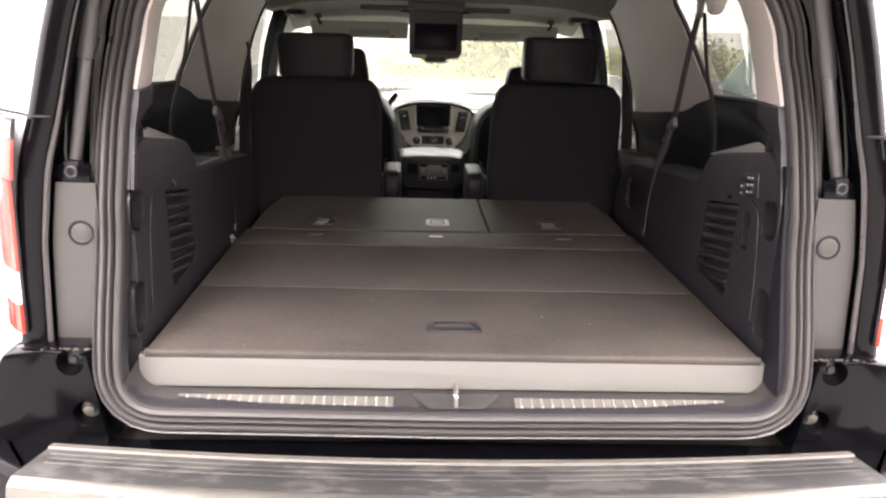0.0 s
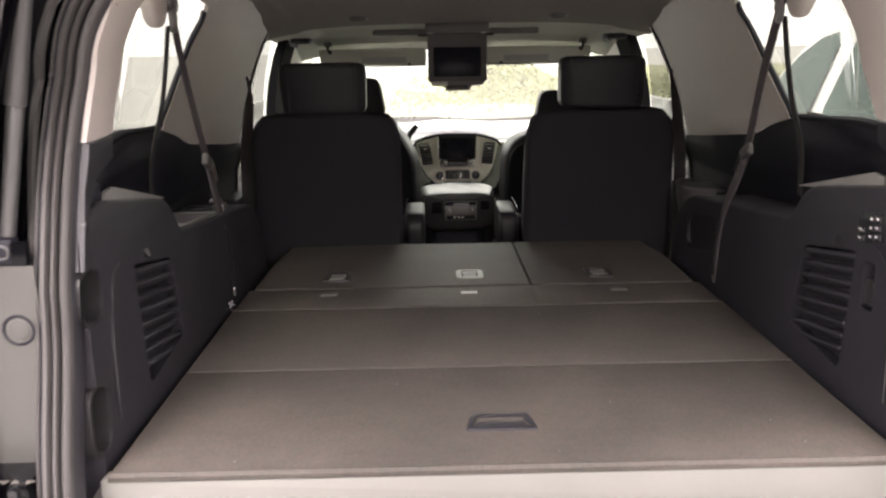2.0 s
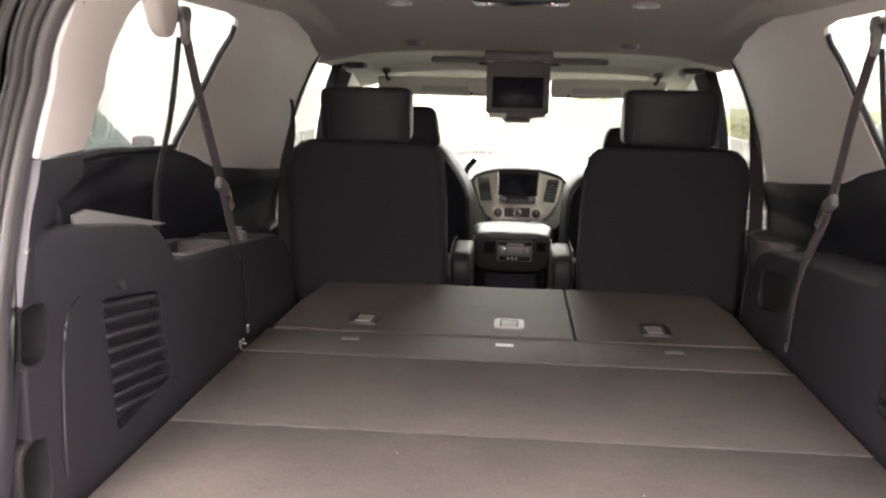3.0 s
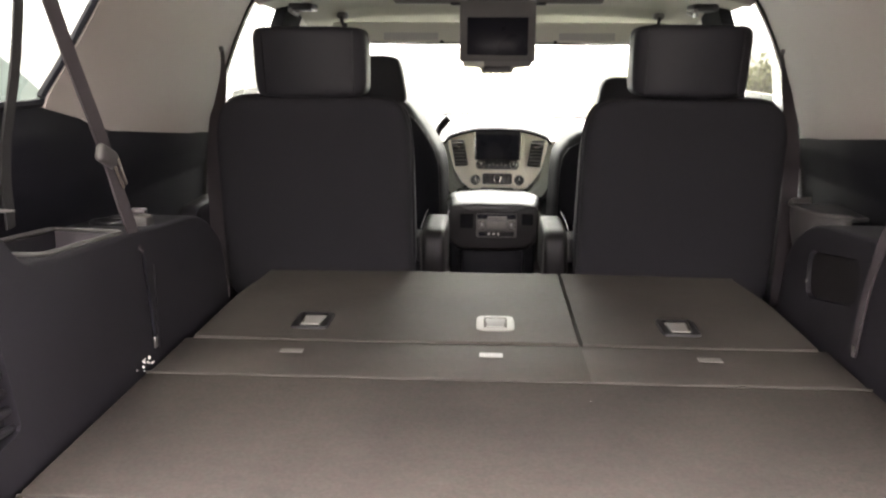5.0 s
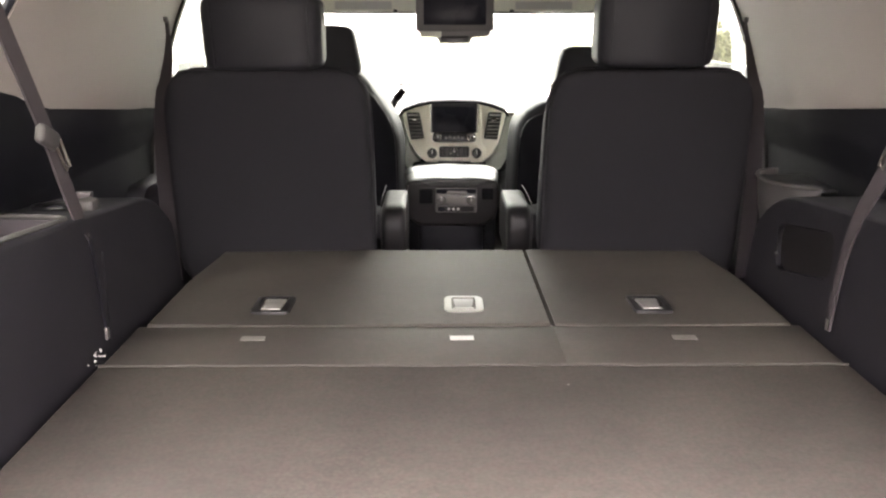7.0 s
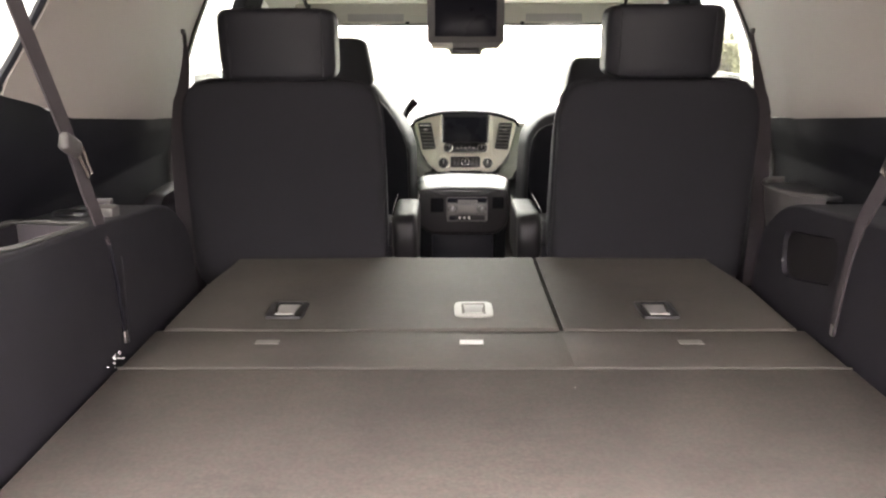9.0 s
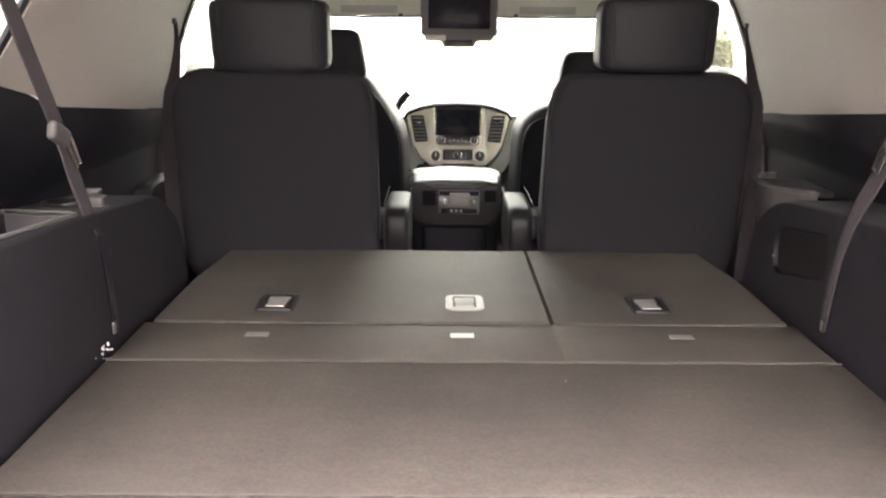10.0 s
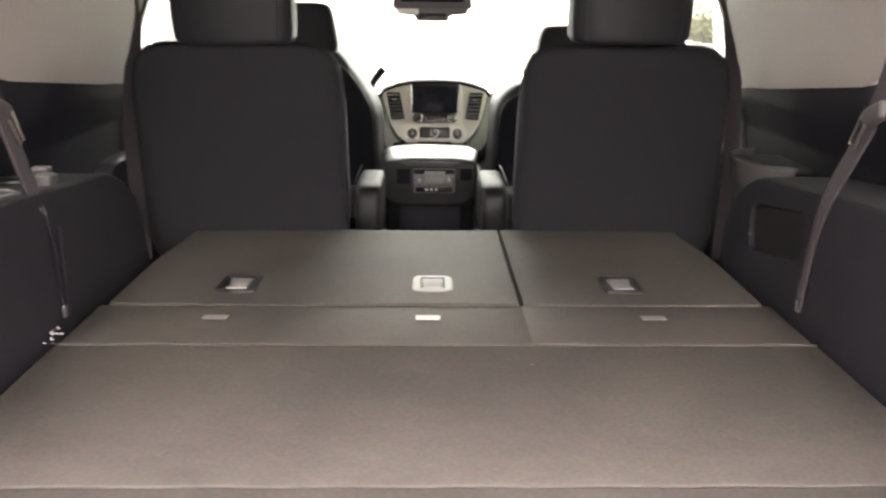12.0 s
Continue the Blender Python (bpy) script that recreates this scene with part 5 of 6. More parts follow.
def steering():
    c = Vector((-0.415, 2.56, 1.015))
    t = thing("steering_wheel", c, "black leather steering wheel", "steering wheel")
    tilt = Matrix.Rotation(radians(-24), 4, "X")
    ring = [c + (tilt @ Vector((0.19 * math.cos(a), 0, 0.19 * math.sin(a)))) for a in ramp(0, 6.2832, 41)[:-1]]
    part("rim", tube(ring, 0.0155, 10, True), LEATHER, t)
    part("hub", cushion((0.15, 0.06, 0.13), 6, 4.0, lambda w: c + (tilt @ w) + Vector((0, 0.02, 0))), PLASTIC, t)
    for a in (math.pi, 0, -math.pi / 2):
        part("spoke", tube([c + (tilt @ Vector((0.05 * math.cos(a), 0.01, 0.05 * math.sin(a)))), c + (tilt @ Vector((0.185 * math.cos(a), 0, 0.185 * math.sin(a))))], 0.016, 8), PLASTIC_SMOOTH, t)
    part("column", cylinder(c + Vector((0, 0.03, -0.01)), c + Vector((0, 0.30, -0.10)), 0.05, n=16), PLASTIC, t)
    part("gear_lever", tube(smooth_line([c + Vector((0.06, 0.06, 0.03)), c + Vector((0.16, 0.03, 0.07)), (-0.222, 2.572, 1.122), (-0.200, 2.570, 1.163), (-0.171, 2.568, 1.194)], 6), [0.012] * 18 + [0.0145] * 7, 10), PLASTIC_SMOOTH, t, "black column gear lever")
    part("turn_stalk", tube([c + Vector((0.05, 0.06, 0)), (-0.225, 2.60, 1.03)], 0.008, 8), PLASTIC_SMOOTH, t)
    return t


console()
dashboard()
steering()


# ---- overhead things ----
def overhead_screen():
    cx, y = -0.008, 2.07
    t = thing("overhead_screen", (cx, y, 1.60), "grey fold-down video screen hanging from the headliner", "video screen")
    part("mount", box((cx, 2.10, 1.594), (0.236, 0.14, 0.036), 0.008), TVGREY, t)
    part("hinge", cylinder((cx - 0.09, 2.075, 1.577), (cx + 0.09, 2.075, 1.577), 0.012, n=14), PLASTIC_SMOOTH, t)
    fr = rounded([(cx - 0.111, 1.398), (cx + 0.111, 1.398), (cx + 0.111, 1.572), (cx - 0.111, 1.572)], 0.008, 3)
    part("frame", prism(fr, "y", y - 0.008, y + 0.018, 0.003), TVGREY, t, "dark grey screen frame")
    part("display", box((cx, y - 0.010, 1.470), (0.178, 0.006, 0.108), 0.002), SCREEN, t, "dark switched-off display")
    lo = rounded([(cx - 0.106, 1.402), (cx + 0.106, 1.402), (cx + 0.096, 1.384), (cx + 0.050, 1.380), (cx + 0.044, 1.364), (cx - 0.044, 1.364), (cx - 0.050, 1.380), (cx - 0.096, 1.384)], 0.004, 2)
    part("button_strip", prism(lo, "y", y - 0.006, y + 0.014, 0.002), LATCHGREY, t, "pale lower button strip")
    part("pale_sticker", box((cx - 0.068, y - 0.0075, 1.390), (0.060, 0.004, 0.016), 0.001), VINYL, t, "pale sticker below the display")
    part("button_window", box((cx, y - 0.008, 1.376), (0.080, 0.004, 0.018), 0.002), PLASTIC_SMOOTH, t)
    return t


def visor(s):
    t = thing("sun_visor", (s * 0.30, 2.62, 1.53), "grey fabric sun visor with a pale label", "sun visor", "sun visors")
    o = rounded([(s * 0.125, 1.452), (s * 0.585, 1.458), (s * 0.595, 1.525), (s * 0.125, 1.525)], 0.02, 4)
    bm = prism(o, "y", 2.600, 2.622, 0.008, 3)
    part("panel", bm, VINYL, t)
    part("label", box((s * 0.31, 2.598, 1.476), (0.195, 0.004, 0.026), 0.001), ICON, t, "pale label strip")
    part("clip", box((s * 0.20, 2.598, 1.458), (0.014, 0.010, 0.010), 0.003), PLASTIC, t)
    part("edge", tube([(s * 0.125, 2.604, 1.452), (s * 0.30, 2.602, 1.450), (s * 0.49, 2.604, 1.453)], 0.004, 6), LATCHGREY, t)
    return t


def on_roof(x, y, drop=0.0):
    return Vector((x, y, roof_z(x, y) - drop))


def dome_light(x, y):
    p = on_roof(x, y)
    t = thing("dome_light", p, "small round dome lamp with a chrome ring, unlit", "dome lamp", "headliner lamps")
    part("ring", cylinder(p + Vector((0, 0, 0.01)), p - Vector((0, 0, 0.003)), 0.040, 0.037, 24, 0.001), LATCHLIGHT, t, "pale ring")
    part("lens", cylinder(p, p - Vector((0, 0, 0.0045)), 0.031, 0.030, 20, 0.001), PLASTIC_SMOOTH, t, "dark lens")
    return t


def roof_speaker(x, y):
    p = on_roof(x, y)
    t = thing("roof_vent", p, "round dark air outlet set in the headliner", "air outlet", "headliner outlets")
    part("rim", cylinder(p + Vector((0, 0, 0.01)), p - Vector((0, 0, 0.008)), 0.038, 0.032, 22, 0.003), LATCHGREY, t)
    part("louvre", cylinder(p, p - Vector((0, 0, 0.010)), 0.026, 0.024, 18, 0.002), PLASTIC, t)
    return t


def roof_panel():
    p = on_roof(-0.006, 1.43)
    t = thing("roof_control_panel", p, "black glossy headliner panel with two reading lamps", "lamp panel")
    part("panel", box(p - Vector((0, 0, 0.006)), (0.262, 0.105, 0.030), 0.010, 3), PLASTIC_SMOOTH, t)
    for m in (-1, 1):
        part("reading_lamp", cylinder(p + Vector((m * 0.085, -0.03, -0.014)), p + Vector((m * 0.085, -0.03, -0.026)), 0.016, 0.014, 16, 0.003), CHROME, t, "small chrome reading lamp")
    part("lower_lip", box(p + Vector((0, 0.07, -0.010)), (0.24, 0.05, 0.014), 0.006), LATCHGREY, t)
    return t


def grab_handle(s):
    p = Vector((s * 0.60, 2.16, 1.555))
    t = thing("grab_handle", p, "dark recess with a folded grab handle in the roof rail", "grab handle", "grab handles")
    part("recess", box(p, (0.075, 0.10, 0.022), 0.008), PLASTIC, t)
    part("grip", tube(smooth_line([p + Vector((-0.03, -0.05, -0.010)), p + Vector((-0.02, 0, -0.020)), p + Vector((-0.03, 0.05, -0.010))], 5), 0.007, 8), LATCHGREY, t)
    return t


def coat_hook(s):
    p = Vector((s * 0.545, 2.55, 1.545))
    t = thing("visor_bracket", p, "grey visor bracket below the headliner", "bracket", "visor brackets")
    part("base", box(p, (0.034, 0.05, 0.024), 0.008), LATCHGREY, t)
    part("hook", tube(smooth_line([p + Vector((0, -0.02, -0.006)), p + Vector((-s * 0.004, -0.034, -0.022)), p + Vector((-s * 0.010, -0.022, -0.036)), p + Vector((-s * 0.012, -0.004, -0.030))], 5), 0.006, 8), PLASTIC, t)
    return t


def pull_strap():
    t = thing("pull_strap", (-0.195, 0.02, 1.69), "black tailgate pull strap hanging at the headliner edge", "pull strap")
    part("webbing", ribbon(smooth_line([(-0.204, -0.050, 1.845), (-0.201, -0.052, 1.74), (-0.197, -0.055, 1.660), (-0.195, -0.062, 1.635)], 4), 0.026, (1, 0, 0), 0.002), PILLARBLACK, t)
    part("tab", box((-0.189, -0.063, 1.622), (0.030, 0.010, 0.036), 0.003, 2, Matrix.Rotation(radians(12), 4, "Y")), PILLARBLACK, t)
    return t


overhead_screen()
for s in (-1, 1):
    visor(s)
    grab_handle(s)
    coat_hook(s)
    dome_light(s * 0.345 - 0.006, 1.50)
    roof_speaker(s * 0.355 - 0.006, 1.93)
roof_panel()
pull_strap()
strip = thing("overhead_console", (-0.006, 2.22, 1.60), "grey overhead console strip above the front seats", "overhead console")
part("bar", box((-0.006, 2.30, 1.585), (0.66, 0.06, 0.024), 0.010, 3), LATCHGREY, strip)
part("switch_row", box((-0.006, 2.275, 1.572), (0.30, 0.03, 0.010), 0.004), PLASTIC, strip)


# ---- belts ----
def rear_belt(s):
    t = thing("seat_belt", (s * 0.70, 0.74, 1.60), "grey-brown third-row seat belt hanging from a roof guide with a tongue", "seat belt", "rear seat belts")
    ey = 0.660 if s < 0 else 0.700
    g = Vector((s * 0.672, ey - 0.058, 1.632))

    def housing(w):
        k = (w.z + 0.065) / 0.13
        return g + Vector((w.x * (0.7 + 0.4 * k), w.y * (0.62 + 0.5 * k) - 0.015 * k, w.z))

    part("guide_housing", cushion((0.05, 0.115, 0.130), 8, 3.5, housing), BEIGE, t, "light grey roof guide housing", 60)
    eye = Vector((s * 0.652, ey, 1.594))
    part("guide_ring", tube([eye + Vector((s * 0.006 * math.cos(a), 0.024 * math.cos(a), 0.030 * math.sin(a))) for a in ramp(0, 6.283, 21)[:-1]], 0.008, 8, True), LATCHGREY, t, "grey guide ring")
    part("guide_bolt", cylinder(eye + Vector((s * 0.02, 0, 0.02)), eye + Vector((-s * 0.01, 0, 0.02)), 0.016, n=16, bevel=0.003), LATCHGREY, t)
    low = [(s * 0.640, 0.890, 1.128), (s * 0.633, 0.906, 1.085)] if s < 0 else [(s * 0.6345, 0.912, 1.12), (s * 0.6290, 0.938, 1.03), (s * 0.6285, 0.962, 0.905)]
    a = [eye + Vector((0, 0.004, -0.022)), (s * 0.655, ey + 0.075, 1.45), (s * 0.652, 0.836, 1.275), (s * 0.646, 0.866 if s < 0 else 0.880, 1.19)] + low
    line = smooth_line(a, 6)
    wide = [0.038 - (0.016 if s > 0 else 0.028) * ease((i / len(line) - (0.55 if s > 0 else 0.72)) / 0.26) for i in range(len(line))]
    part("front_webbing", ribbon(line, wide, (0, 1, 0.1)), BELT, t)
    b = [eye + Vector((s * 0.010, -0.006, -0.022)), (s * 0.690, ey + 0.005, 1.42), (s * 0.735, ey + 0.03, 1.28), (s * 0.742, ey + 0.035, 1.17)]
    part("rear_webbing", ribbon(smooth_line(b, 6), 0.024, (0, 1, 0)), BELTDARK, t, "dark rear webbing")
    c = Vector((s * 0.648, 0.832, 1.262))
    tg = part("tongue_holder", box(c, (0.016, 0.058, 0.030), 0.007, 3, Matrix.Rotation(radians(-24), 4, "X")), CUPGREY, t, "grey tongue holder")
    part("tongue", tube([c + Vector((-s * 0.004, 0.012, -0.012)), c + Vector((-s * 0.008, 0.034, -0.056)), c + Vector((-s * 0.008, 0.048, -0.052)), c + Vector((-s * 0.004, 0.030, -0.006))], 0.0036, 6), CHROME, tg, "chrome belt tongue")
    part("anchor", box((s * 0.629, 0.928 if s < 0 else 0.962, 0.912), (0.005, 0.012, 0.022), 0.002), STEEL, t, "steel floor anchor")
    if s < 0:
        part("lower_webbing", tube(smooth_line([(-0.6325, 0.907, 1.085), (-0.630, 0.918, 1.00), (-0.6295, 0.928, 0.905)], 5), 0.0032, 6), BANDBLACK, t, "dark lower webbing, edge on")
    part("upper_stop", cylinder((s * 0.768, 0.80, 1.222), (s * 0.768, 0.80, 1.205), 0.004, n=8), BANDBLACK, t)
    return t


def middle_belt(s):
    t = thing("seat_belt", (s * 0.715, 1.65, 1.44), "grey second-row seat belt against the door pillar", "seat belt", "second-row seat belts")
    top = 0.722 if s < 0 else 0.700
    mid = 0.720 if s < 0 else 0.712
    pts = [(s * top, 1.72, 1.428), (s * (mid - 0.008), 1.68, 1.35), (s * mid, 1.625, 1.22), (s * (mid + 0.004), 1.61, 1.06), (s * mid, 1.61, 0.80)]
    part("webbing", ribbon(smooth_line(pts, 6), [0.010] * 4 + [0.014, 0.018, 0.022, 0.026, 0.030, 0.034] + [0.046] * 15, [(1, 0.35 * s, 0)] * 25), BELT, t)
    part("guide", box((s * (top + 0.002), 1.72, 1.431), (0.010, 0.016, 0.014), 0.003), CUPGREY, t)
    return t


for s in (-1, 1):
    rear_belt(s)
    middle_belt(s)


# ---- side details ----
def bin_tray():
    t = thing("storage_tray", (-0.735, 0.70, 1.03), "grey open storage tray set in the side trim", "storage tray")

    def zt(y):
        return 1.155 - (y - 0.56) * 0.090

    rim = [(x, y, zt(y) + 0.002) for x, y in rounded(TRAY, 0.02, 4)]
    part("rim", tube(rim, 0.0038, 6, True), TVGREY, t, "grey rim")

    def plate(a, b, name, mat, label=""):
        a, b = Vector(a), Vector(b)
        rows = [[(*(a + (b - a) * k), 1.034 + (zt((a + (b - a) * k).y) - 1.036) * h) for k in ramp(0, 1, 4)] for h in (0, 1)]
        part(name, sheet(rows, 0.004), mat, t, label)

    plate((-0.649, 0.862), (-0.782, 0.893), "front_wall", TRAYGREY, "mauve-grey tray wall")
    plate((-0.781, 0.891), (-0.781, 0.605), "outer_wall", PLASTIC)
    part("tray_floor", prism([(x * 0.998, y) for x, y in TRAY], "z", 1.031, 1.036), PLASTIC, t)
    return t


def cup_holder():
    t = thing("cup_holder", (-0.725, 1.02, 1.05), "round black cup holder with a raised grey insert", "cup holder")
    part("ring", tube([(-0.725 + 0.045 * math.cos(a), 1.02 + 0.045 * math.sin(a), 1.1155 - 0.08 * 0.045 * math.sin(a)) for a in ramp(0, 6.283, 25)[:-1]], 0.004, 6, True), PLASTIC_SMOOTH, t)
    part("insert", box((-0.668, 1.000, 1.118), (0.034, 0.040, 0.030), 0.008), CUPGREY, t, "grey raised insert")
    part("insert_top", box((-0.686, 1.03, 1.134), (0.030, 0.020, 0.010), 0.003), TRAYGREY, t)
    return t


def side_cup(s):
    """Moulded cup by the second-row door, right side."""
    t = thing("side_cup", (0.68, 1.30, 1.06), "grey moulded cup at the front of the side trim", "cup holder")
    rows = []
    for z, r in ((1.128, 1.0), (1.115, 1.0), (1.08, 0.96), (1.03, 0.82), (0.97, 0.66), (0.90, 0.58)):
        rows.append([(0.705 - 0.068 * r * math.cos(a), 1.345 + 0.115 * r * math.sin(a), z - 0.026) for a in ramp(-1.7, 1.7, 20)])
    part("shell", sheet(rows, 0.004), CUPGREY, t, "grey plastic shell")
    part("rim", tube([(0.705 - 0.068 * math.cos(a), 1.345 + 0.115 * math.sin(a), 1.103) for a in ramp(-1.7, 1.7, 20)], 0.005, 6), CUPGREY, t)
    part("well", box((0.712, 1.345, 1.092), (0.10, 0.17, 0.012), 0.004), PLASTIC, t)
    return t


def switch_panel():
    t = thing("switch_panel", (0.632, 0.20, 1.21), "black seat-fold switch panel with white symbols", "switch panel")
    part("plate", box((0.6325, 0.182, 1.207), (0.008, 0.092, 0.052), 0.003, 2, Matrix.Rotation(radians(-9), 4, "X")), PLASTIC_SMOOTH, t)
    for i, y in enumerate((0.212, 0.178, 0.158)):
        for j in (-1, 0, 1):
            z = 1.205 + j * 0.015 - (y - 0.2) * 0.16
            if i == 0:
                if j == 1:
                    continue
                part("switch", box((0.628, y, z - 0.002), (0.005, 0.022, 0.012), 0.002), PLASTIC, t)
                part("symbol", box((0.6250, y, z - 0.003), (0.002, 0.010, 0.003), 0.0005), ICON, t, "white symbol")
            else:
                part("switch", box((0.628, y, z), (0.005, 0.017, 0.012), 0.002), PLASTIC, t)
                part("symbol", box((0.6250, y, z), (0.002, 0.006, 0.004), 0.0005), ICON, t, "white symbol")
    return t


def finger_latch():
    t = thing("cover_latch", (0.64, 0.165, 1.08), "black recessed latch of the side storage cover", "latch")
    part("lever", box((0.641, 0.185, 1.094), (0.012, 0.028, 0.046), 0.004), HANDLEGREY, t)
    return t


bin_tray()
cup_holder()
side_cup(1)
switch_panel()
finger_latch()
hook = thing("cargo_hook", (0.632, 1.215, 0.985), "small steel hook in the side recess", "hook")
part("rod", tube([(0.640, 1.222, 1.02), (0.634, 1.226, 0.985), (0.632, 1.224, 0.970)], 0.002, 6), HANDLEGREY, hook)
part("tip", cylinder((0.634, 1.222, 0.972), (0.629, 1.222, 0.972), 0.003, n=10), LATCHGREY, hook)
for s in (-1, 1):
    clip = thing("belt_clip", (s * 0.771, 0.93, 1.20), "small grey belt clip on the black side band", "clip", "belt clips")
    part("body", box((s * 0.771, 0.93, 1.205), (0.010, 0.012, 0.018), 0.004), BANDBLACK, clip)


# ---- raised tailgate ----
def tailgate():
    t = thing("tailgate", (0, -0.05, 1.80), "open tailgate raised above the opening", "tailgate")
    rows = [[(x, -0.06 - 1.08 * v, 1.86 + 0.28 * v - 0.05 * abs(x / 0.72) ** 3) for x in ramp(-0.74, 0.74, 16)] for v in ramp(0, 1, 10)]
    part("inner_panel", sheet(rows, 0.05), PLASTIC, t)
    return t


tailgate()


# ---- outside ----
def ground():
    rows = [[(x, y, 0.02 * math.sin(x * 0.11) * math.sin(y * 0.07) if abs(x) + abs(y) > 12 else 0) for x in (-1500, -200, -60, -30, -15, -8, -4, 0, 4, 8, 15, 30, 60, 200, 1500)] for y in (-1500, -200, -60, -20, -8, -3, 0, 3, 8, 20, 60, 200, 1500)]
    solo("ground", sheet(rows, 0), ASPHALT, "pale concrete car park", "ground", "structure")


def parked_car(x0, y0, paint, label):
    """A parked vehicle, nose towards +y, centred at x0."""
    t = thing("parked_car", (x0, y0, 0), label, "car", "parked cars")
    w, lean = 0.93, 0.08
    body = rounded([(-2.35, 0.35), (2.25, 0.35), (2.30, 0.70), (2.05, 0.90), (0.62, 1.06), (-2.25, 1.08), (-2.40, 0.8)], [0.1, 0.1, 0.15, 0.2, 0.1, 0.12, 0.1], 4)
    part("body", prism([(y0 + a, b) for a, b in body], "x", x0 - w, x0 + w, 0.06, 4), paint, t)
    cab = rounded([(-2.20, 1.05), (0.66, 1.05), (0.20, 1.335), (-0.10, 1.515), (-0.36, 1.625), (-0.72, 1.69), (-1.80, 1.69)], [0.02, 0.02, 0.05, 0.1, 0.1, 0.15, 0.2], 4)
    bm = prism([(y0 + a, b) for a, b in cab], "x", x0 - w + 0.04, x0 + w - 0.04, 0.06, 4)
    for v in bm.verts:
        k = ease((v.co.z - 1.05) / 0.65)
        v.co.x = x0 + (v.co.x - x0) * (1 - lean * k)
    part("cabin", bm, paint, t)

    def pane(pts, s, r, name):
        bm2 = bmesh.new()
        vs = []
        for a, z in rounded(pts, r, 3):
            k = ease((z - 1.05) / 0.65)
            vs.append(bm2.verts.new((x0 + s * (w - 0.034) * (1 - lean * k), y0 + a, z)))
        bm2.faces.new(vs)
        bmesh.ops.solidify(bm2, geom=bm2.faces[:], thickness=0.012)
        part(name, bm2, CARGLASS, t, "green-tinted side window")

    for s in (-1, 1):
        pane([(0.46, 1.11), (-0.36, 1.09), (-0.66, 1.595), (-0.36, 1.55), (-0.10, 1.45), (0.17, 1.29)], s, 0.03, "front_window")
        pane([(-0.55, 1.10), (-1.25, 1.10), (-1.24, 1.595), (-0.84, 1.605)], s, 0.05, "rear_window")
        pane([(-1.34, 1.11), (-2.02, 1.12), (-1.84, 1.56), (-1.33, 1.58)], s, 0.05, "quarter_window")
        part("mirror", cushion((0.12, 0.08, 0.10), 5, 4.0, lambda v, s=s: Vector((x0 + s * (w + 0.05), y0 + 0.40, 1.13)) + v), TYRE, t)
        part("belt_moulding", tube([(x0 + s * (w - 0.022), y0 + a, 1.085) for a in ramp(-2.0, 0.5, 12)], 0.008, 5), TYRE, t, "black moulding below the windows")
    sc = bmesh.new()
    q = [(-0.74, 0.62, 1.10), (0.74, 0.62, 1.10), (0.68, -0.30, 1.585), (-0.68, -0.30, 1.585)]
    sc.faces.new([sc.verts.new((x0 + a, y0 + b + 0.03, c + 0.025)) for a, b, c in q])
    bmesh.ops.solidify(sc, geom=sc.faces[:], thickness=0.006)
    part("windshield", sc, CARGLASS, t, "green-tinted windshield")
    for yy in (-1.5, 1.45):
        for s in (-1, 1):
            wh = part("wheel", cylinder((x0 + s * (w - 0.20), y0 + yy, 0.35), (x0 + s * (w + 0.01), y0 + yy, 0.35), 0.35, 0.35, 28, 0.03), TYRE, t, "black tyre")
            part("rim", cylinder((x0 + s * w, y0 + yy, 0.35), (x0 + s * (w + 0.02), y0 + yy, 0.35), 0.22, 0.20, 20, 0.01), STEEL, wh, "steel wheel rim")
    return t


def tree(x, y, h, leaf, seed, spread=1.0):
    rng = random.Random(seed)
    t = thing("tree", (x, y, 0), "leafy roadside tree with thin yellowing foliage" if leaf is LEAF else "brownish half-bare roadside tree", "tree", "roadside trees")
    bms = [tube([(x, y, 0), (x + 0.05, y, h * 0.3), (x - 0.04, y + 0.05, h * 0.62), (x, y, h * 0.9)], [0.14, 0.11, 0.06, 0.02], 8)]
    tips = []
    for _ in range(14):
        a, k = rng.uniform(0, 6.28), rng.uniform(0.22, 0.8)
        r = h * 0.30 * spread * (1.1 - k * 0.7) * rng.uniform(0.7, 1.1)
        st = Vector((x, y, h * k))
        en = st + Vector((math.cos(a) * r, math.sin(a) * r, h * rng.uniform(0.08, 0.22)))
        bms.append(tube([st, (st + en) / 2 + Vector((0, 0, -0.05)), en], [0.04, 0.025, 0.01], 5))
        tips += [en, (st + en) / 2]
    part("trunk", merge(*bms), BARK, t)
    bm = bmesh.new()
    tips.append(Vector((x, y, h * 0.92)))
    for p in tips:
        for _ in range(70):
            c = p + Vector((rng.gauss(0, 1), rng.gauss(0, 1), rng.gauss(0, 0.8))) * (0.085 * h * spread)
            a, b = Vector((rng.gauss(0, 1), rng.gauss(0, 1), rng.gauss(0, 1))).normalized(), Vector((rng.gauss(0, 1), rng.gauss(0, 1), rng.gauss(0, 1)))
            b = (b - a * a.dot(b)).normalized()
            r = rng.uniform(0.05, 0.13) * min(1, h / 3)
            bm.faces.new([bm.verts.new(c + a * r), bm.verts.new(c + b * r * 0.6), bm.verts.new(c - a * r), bm.verts.new(c - b * r * 0.6)])
    part("crown", bm, leaf, t)
    return t


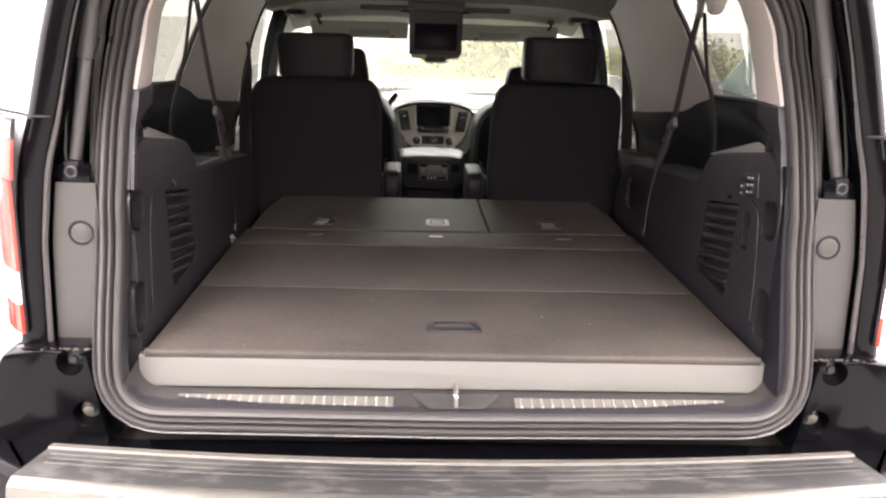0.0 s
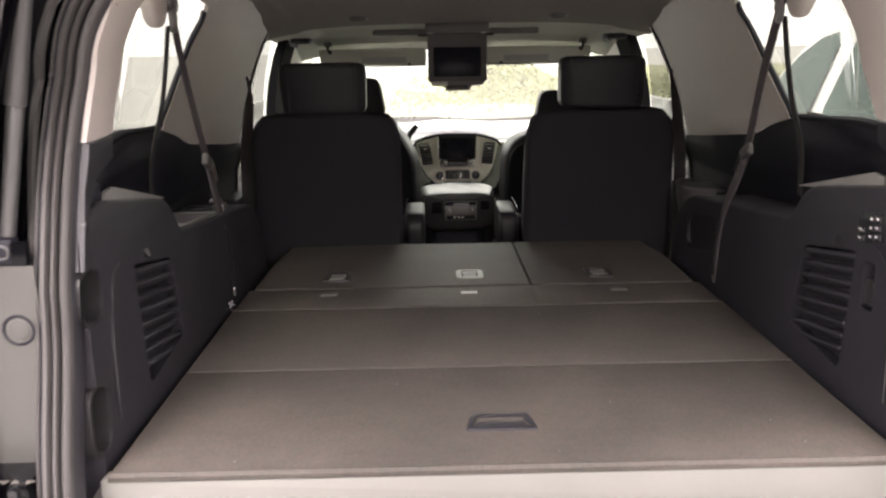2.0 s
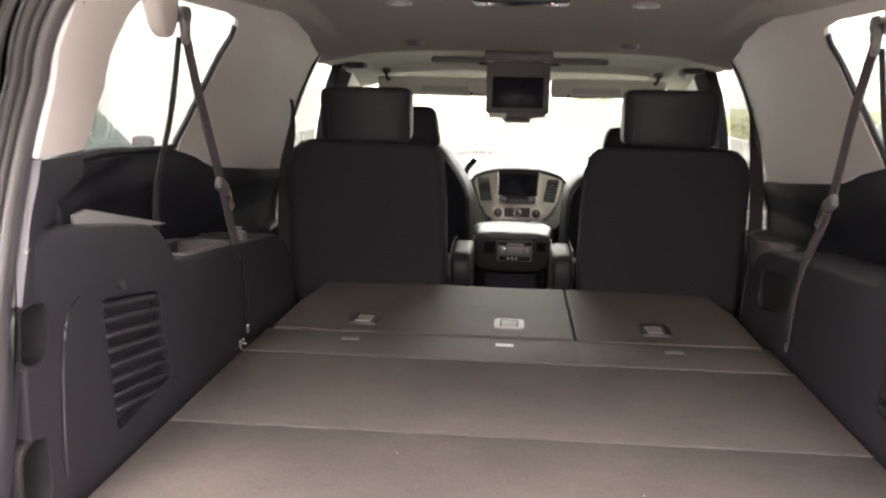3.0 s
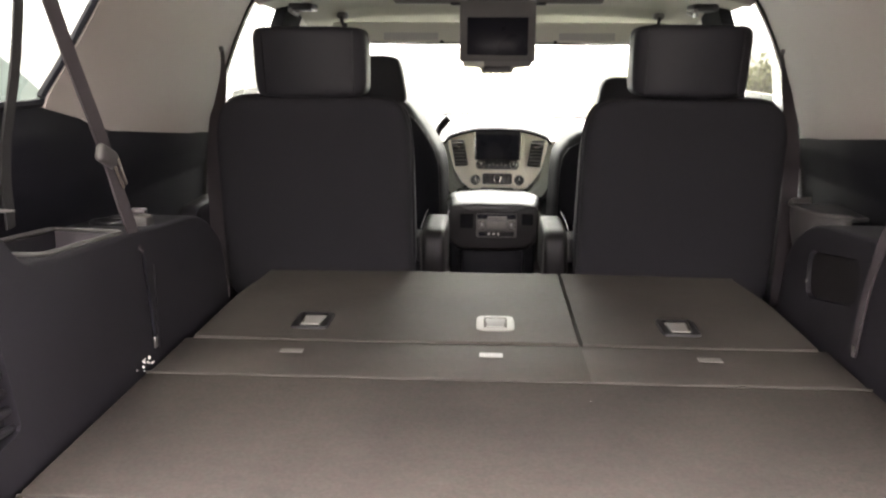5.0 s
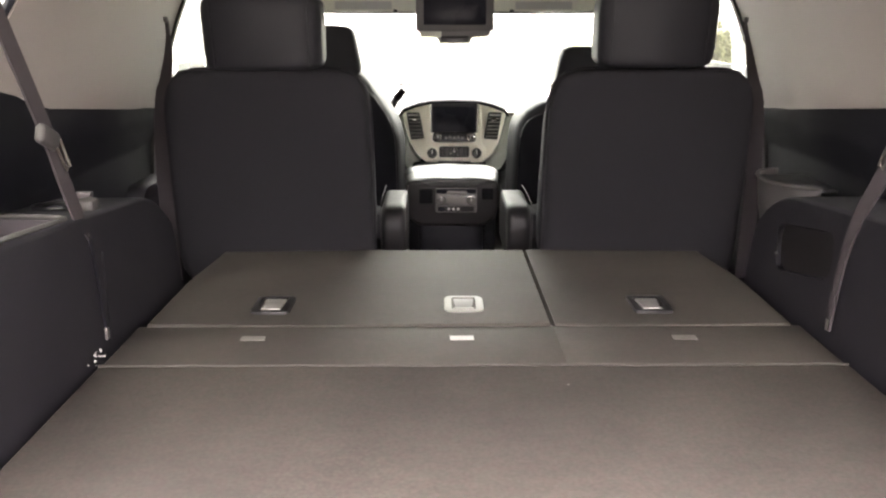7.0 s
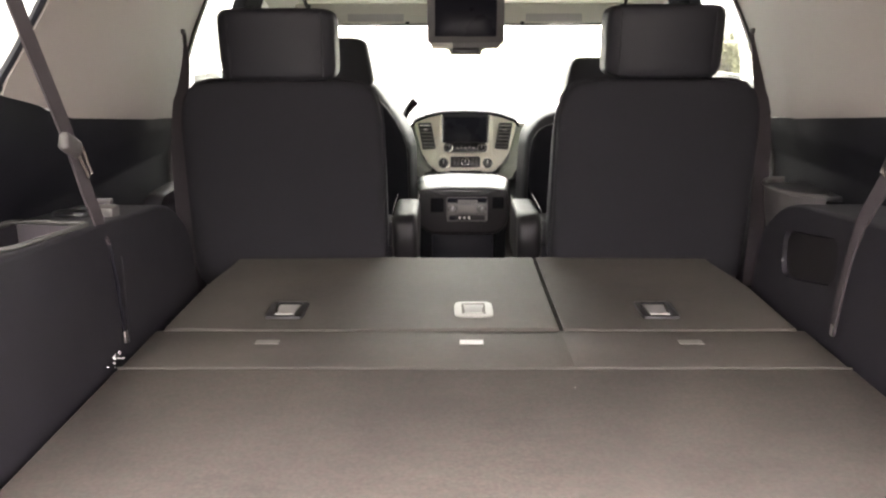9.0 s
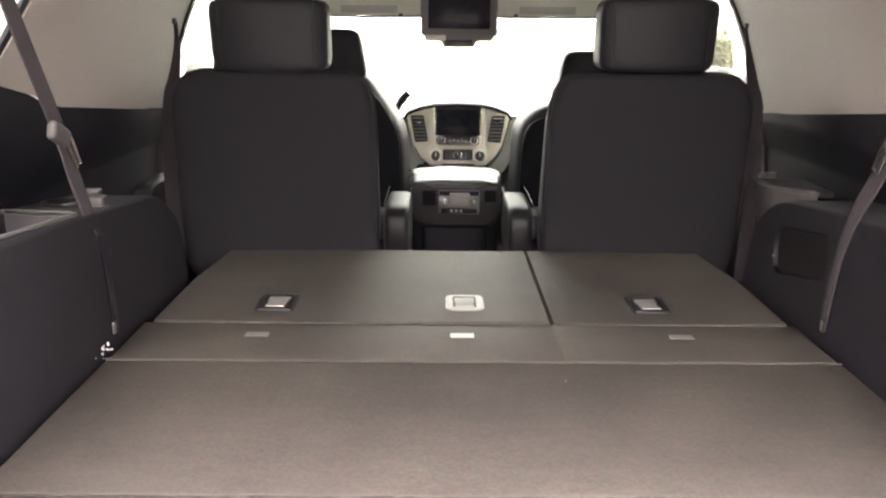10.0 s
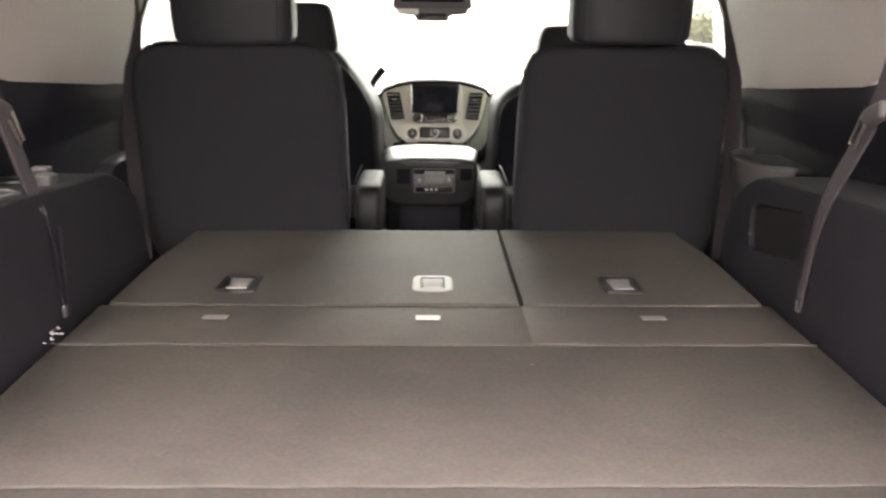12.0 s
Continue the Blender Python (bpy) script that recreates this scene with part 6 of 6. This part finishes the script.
def hedge():
    """Low scrub ahead, and an unseen belt of bushes added behind for dark reflections."""
    rng = random.Random(11)
    verts, faces = [], []
    strip_rows = [[(x, y, 0.06 + 0.10 * math.sin(x * 0.9 + y * 0.3) ** 2) for x in ramp(-1.6 - y * 0.02, 34, 40)] for y in ramp(17.5, 70, 30)]
    solo("grass_strip", sheet(strip_rows, 0), GRASS, "pale yellow-green grass strip ahead of the car park", "grass", "structure")
    for _ in range(36000):
        k = rng.random()
        y = 24 + rng.gauss(0, 1.2) if k < 0.5 else rng.uniform(18, 40)
        x = 2.0 + rng.gauss(0, 1.1) if k < 0.5 else rng.uniform(-1.2, 16)
        top = 0.30 + 0.15 * math.sin(x * 1.3 + y * 0.4) + (1.2 * math.exp(-((x - 2.0) / 1.2) ** 2 - ((y - 24) / 1.6) ** 2))
        c = Vector((x, y, max(top, 0.1) * rng.random()))
        a = Vector((rng.gauss(0, 1), rng.gauss(0, 1), rng.gauss(0, 1.4))).normalized()
        b = Vector((rng.gauss(0, 1), rng.gauss(0, 1), rng.gauss(0, 1)))
        b = (b - a * a.dot(b)).normalized()
        r = rng.uniform(0.03, 0.08)
        k = len(verts)
        verts += [c + a * r, c + b * r * 0.5, c - a * r, c - b * r * 0.5]
        faces.append((k, k + 1, k + 2, k + 3))
    me = bpy.data.meshes.new("verge")
    me.from_pydata([tuple(v) for v in verts], [], faces)
    me.materials.append(LEAF)
    tagged(new("verge", me), "low verge of yellow-green grass and scrub ahead", "verge", "", "stuff")
    # unseen belt behind the viewpoint, added to darken reflections in the paint
    verts, faces = [], []
    for _ in range(9000):
        a0 = rng.uniform(-2.6, -0.54)
        r0 = rng.uniform(14, 17)
        z = rng.uniform(0, 5.0) * rng.uniform(0.6, 1.0)
        c = Vector((math.cos(a0) * r0, math.sin(a0) * r0, z))
        a = Vector((rng.gauss(0, 1), rng.gauss(0, 1), rng.gauss(0, 1))).normalized()
        b = Vector((rng.gauss(0, 1), rng.gauss(0, 1), rng.gauss(0, 1)))
        b = (b - a * a.dot(b)).normalized()
        r = rng.uniform(0.25, 0.5)
        k = len(verts)
        verts += [c + a * r, c + b * r * 0.7, c - a * r, c - b * r * 0.7]
        faces.append((k, k + 1, k + 2, k + 3))
    me = bpy.data.meshes.new("unseen_scrub")
    me.from_pydata([tuple(v) for v in verts], [], faces)
    me.materials.append(LEAFDRY)
    tagged(new("unseen_scrub", me), "unseen belt of brownish scrub added behind for dark reflections", "hedge", "", "stuff")


ground()
def road_wheel(x, y):
    t = thing("road_wheel", (x, y, 0), "black road wheel with a grey alloy rim under the vehicle", "wheel", "road wheels")
    s = 1 if x > 0 else -1
    part("tyre", cylinder((x - s * 0.13, y, 0.40), (x + s * 0.13, y, 0.40), 0.40, 0.40, 40, 0.04), TYRE, t, "black tyre")
    part("rim", cylinder((x + s * 0.05, y, 0.40), (x + s * 0.135, y, 0.40), 0.27, 0.25, 32, 0.012), STRUTGREY, t, "grey rim")
    part("hub_cap", cylinder((x + s * 0.13, y, 0.40), (x + s * 0.145, y, 0.40), 0.06, 0.05, 20, 0.004), STEEL, t)
    return t


for x in (-0.84, 0.84):
    for y in (0.75, 3.75):
        road_wheel(x, y)
parked_car(3.10, 4.44, WHITEPAINT, "white parked vehicle with green-tinted windows")
parked_car(-3.10, 3.34, SILVERPAINT, "silver-grey parked vehicle with green-tinted windows")
hedge()
for x, y, h, seed in ((4.15, 13.2, 1.25, 21), (4.9, 14.4, 1.15, 22), (5.6, 15.2, 1.35, 23)):
    tree(x, y, h, LEAF, seed, 1.1)
tree(9.0, 15.0, 4.6, LEAFDRY, 1)
tree(12.0, 19.0, 5.5, LEAFDRY, 2)
rows = [[(x, 3.60 + 1.30 * v, 1.080 - 0.02 * v - 0.03 * (x / 0.8) ** 2 - 0.05 * v ** 4 + 0.012 * math.cos(x * 7)) for x in ramp(-0.84, 0.84, 20)] for v in ramp(0, 1, 12)]
solo("hood", sheet(rows, 0.01), WHITEPAINT, "white engine hood beyond the windshield", "hood", "structure")
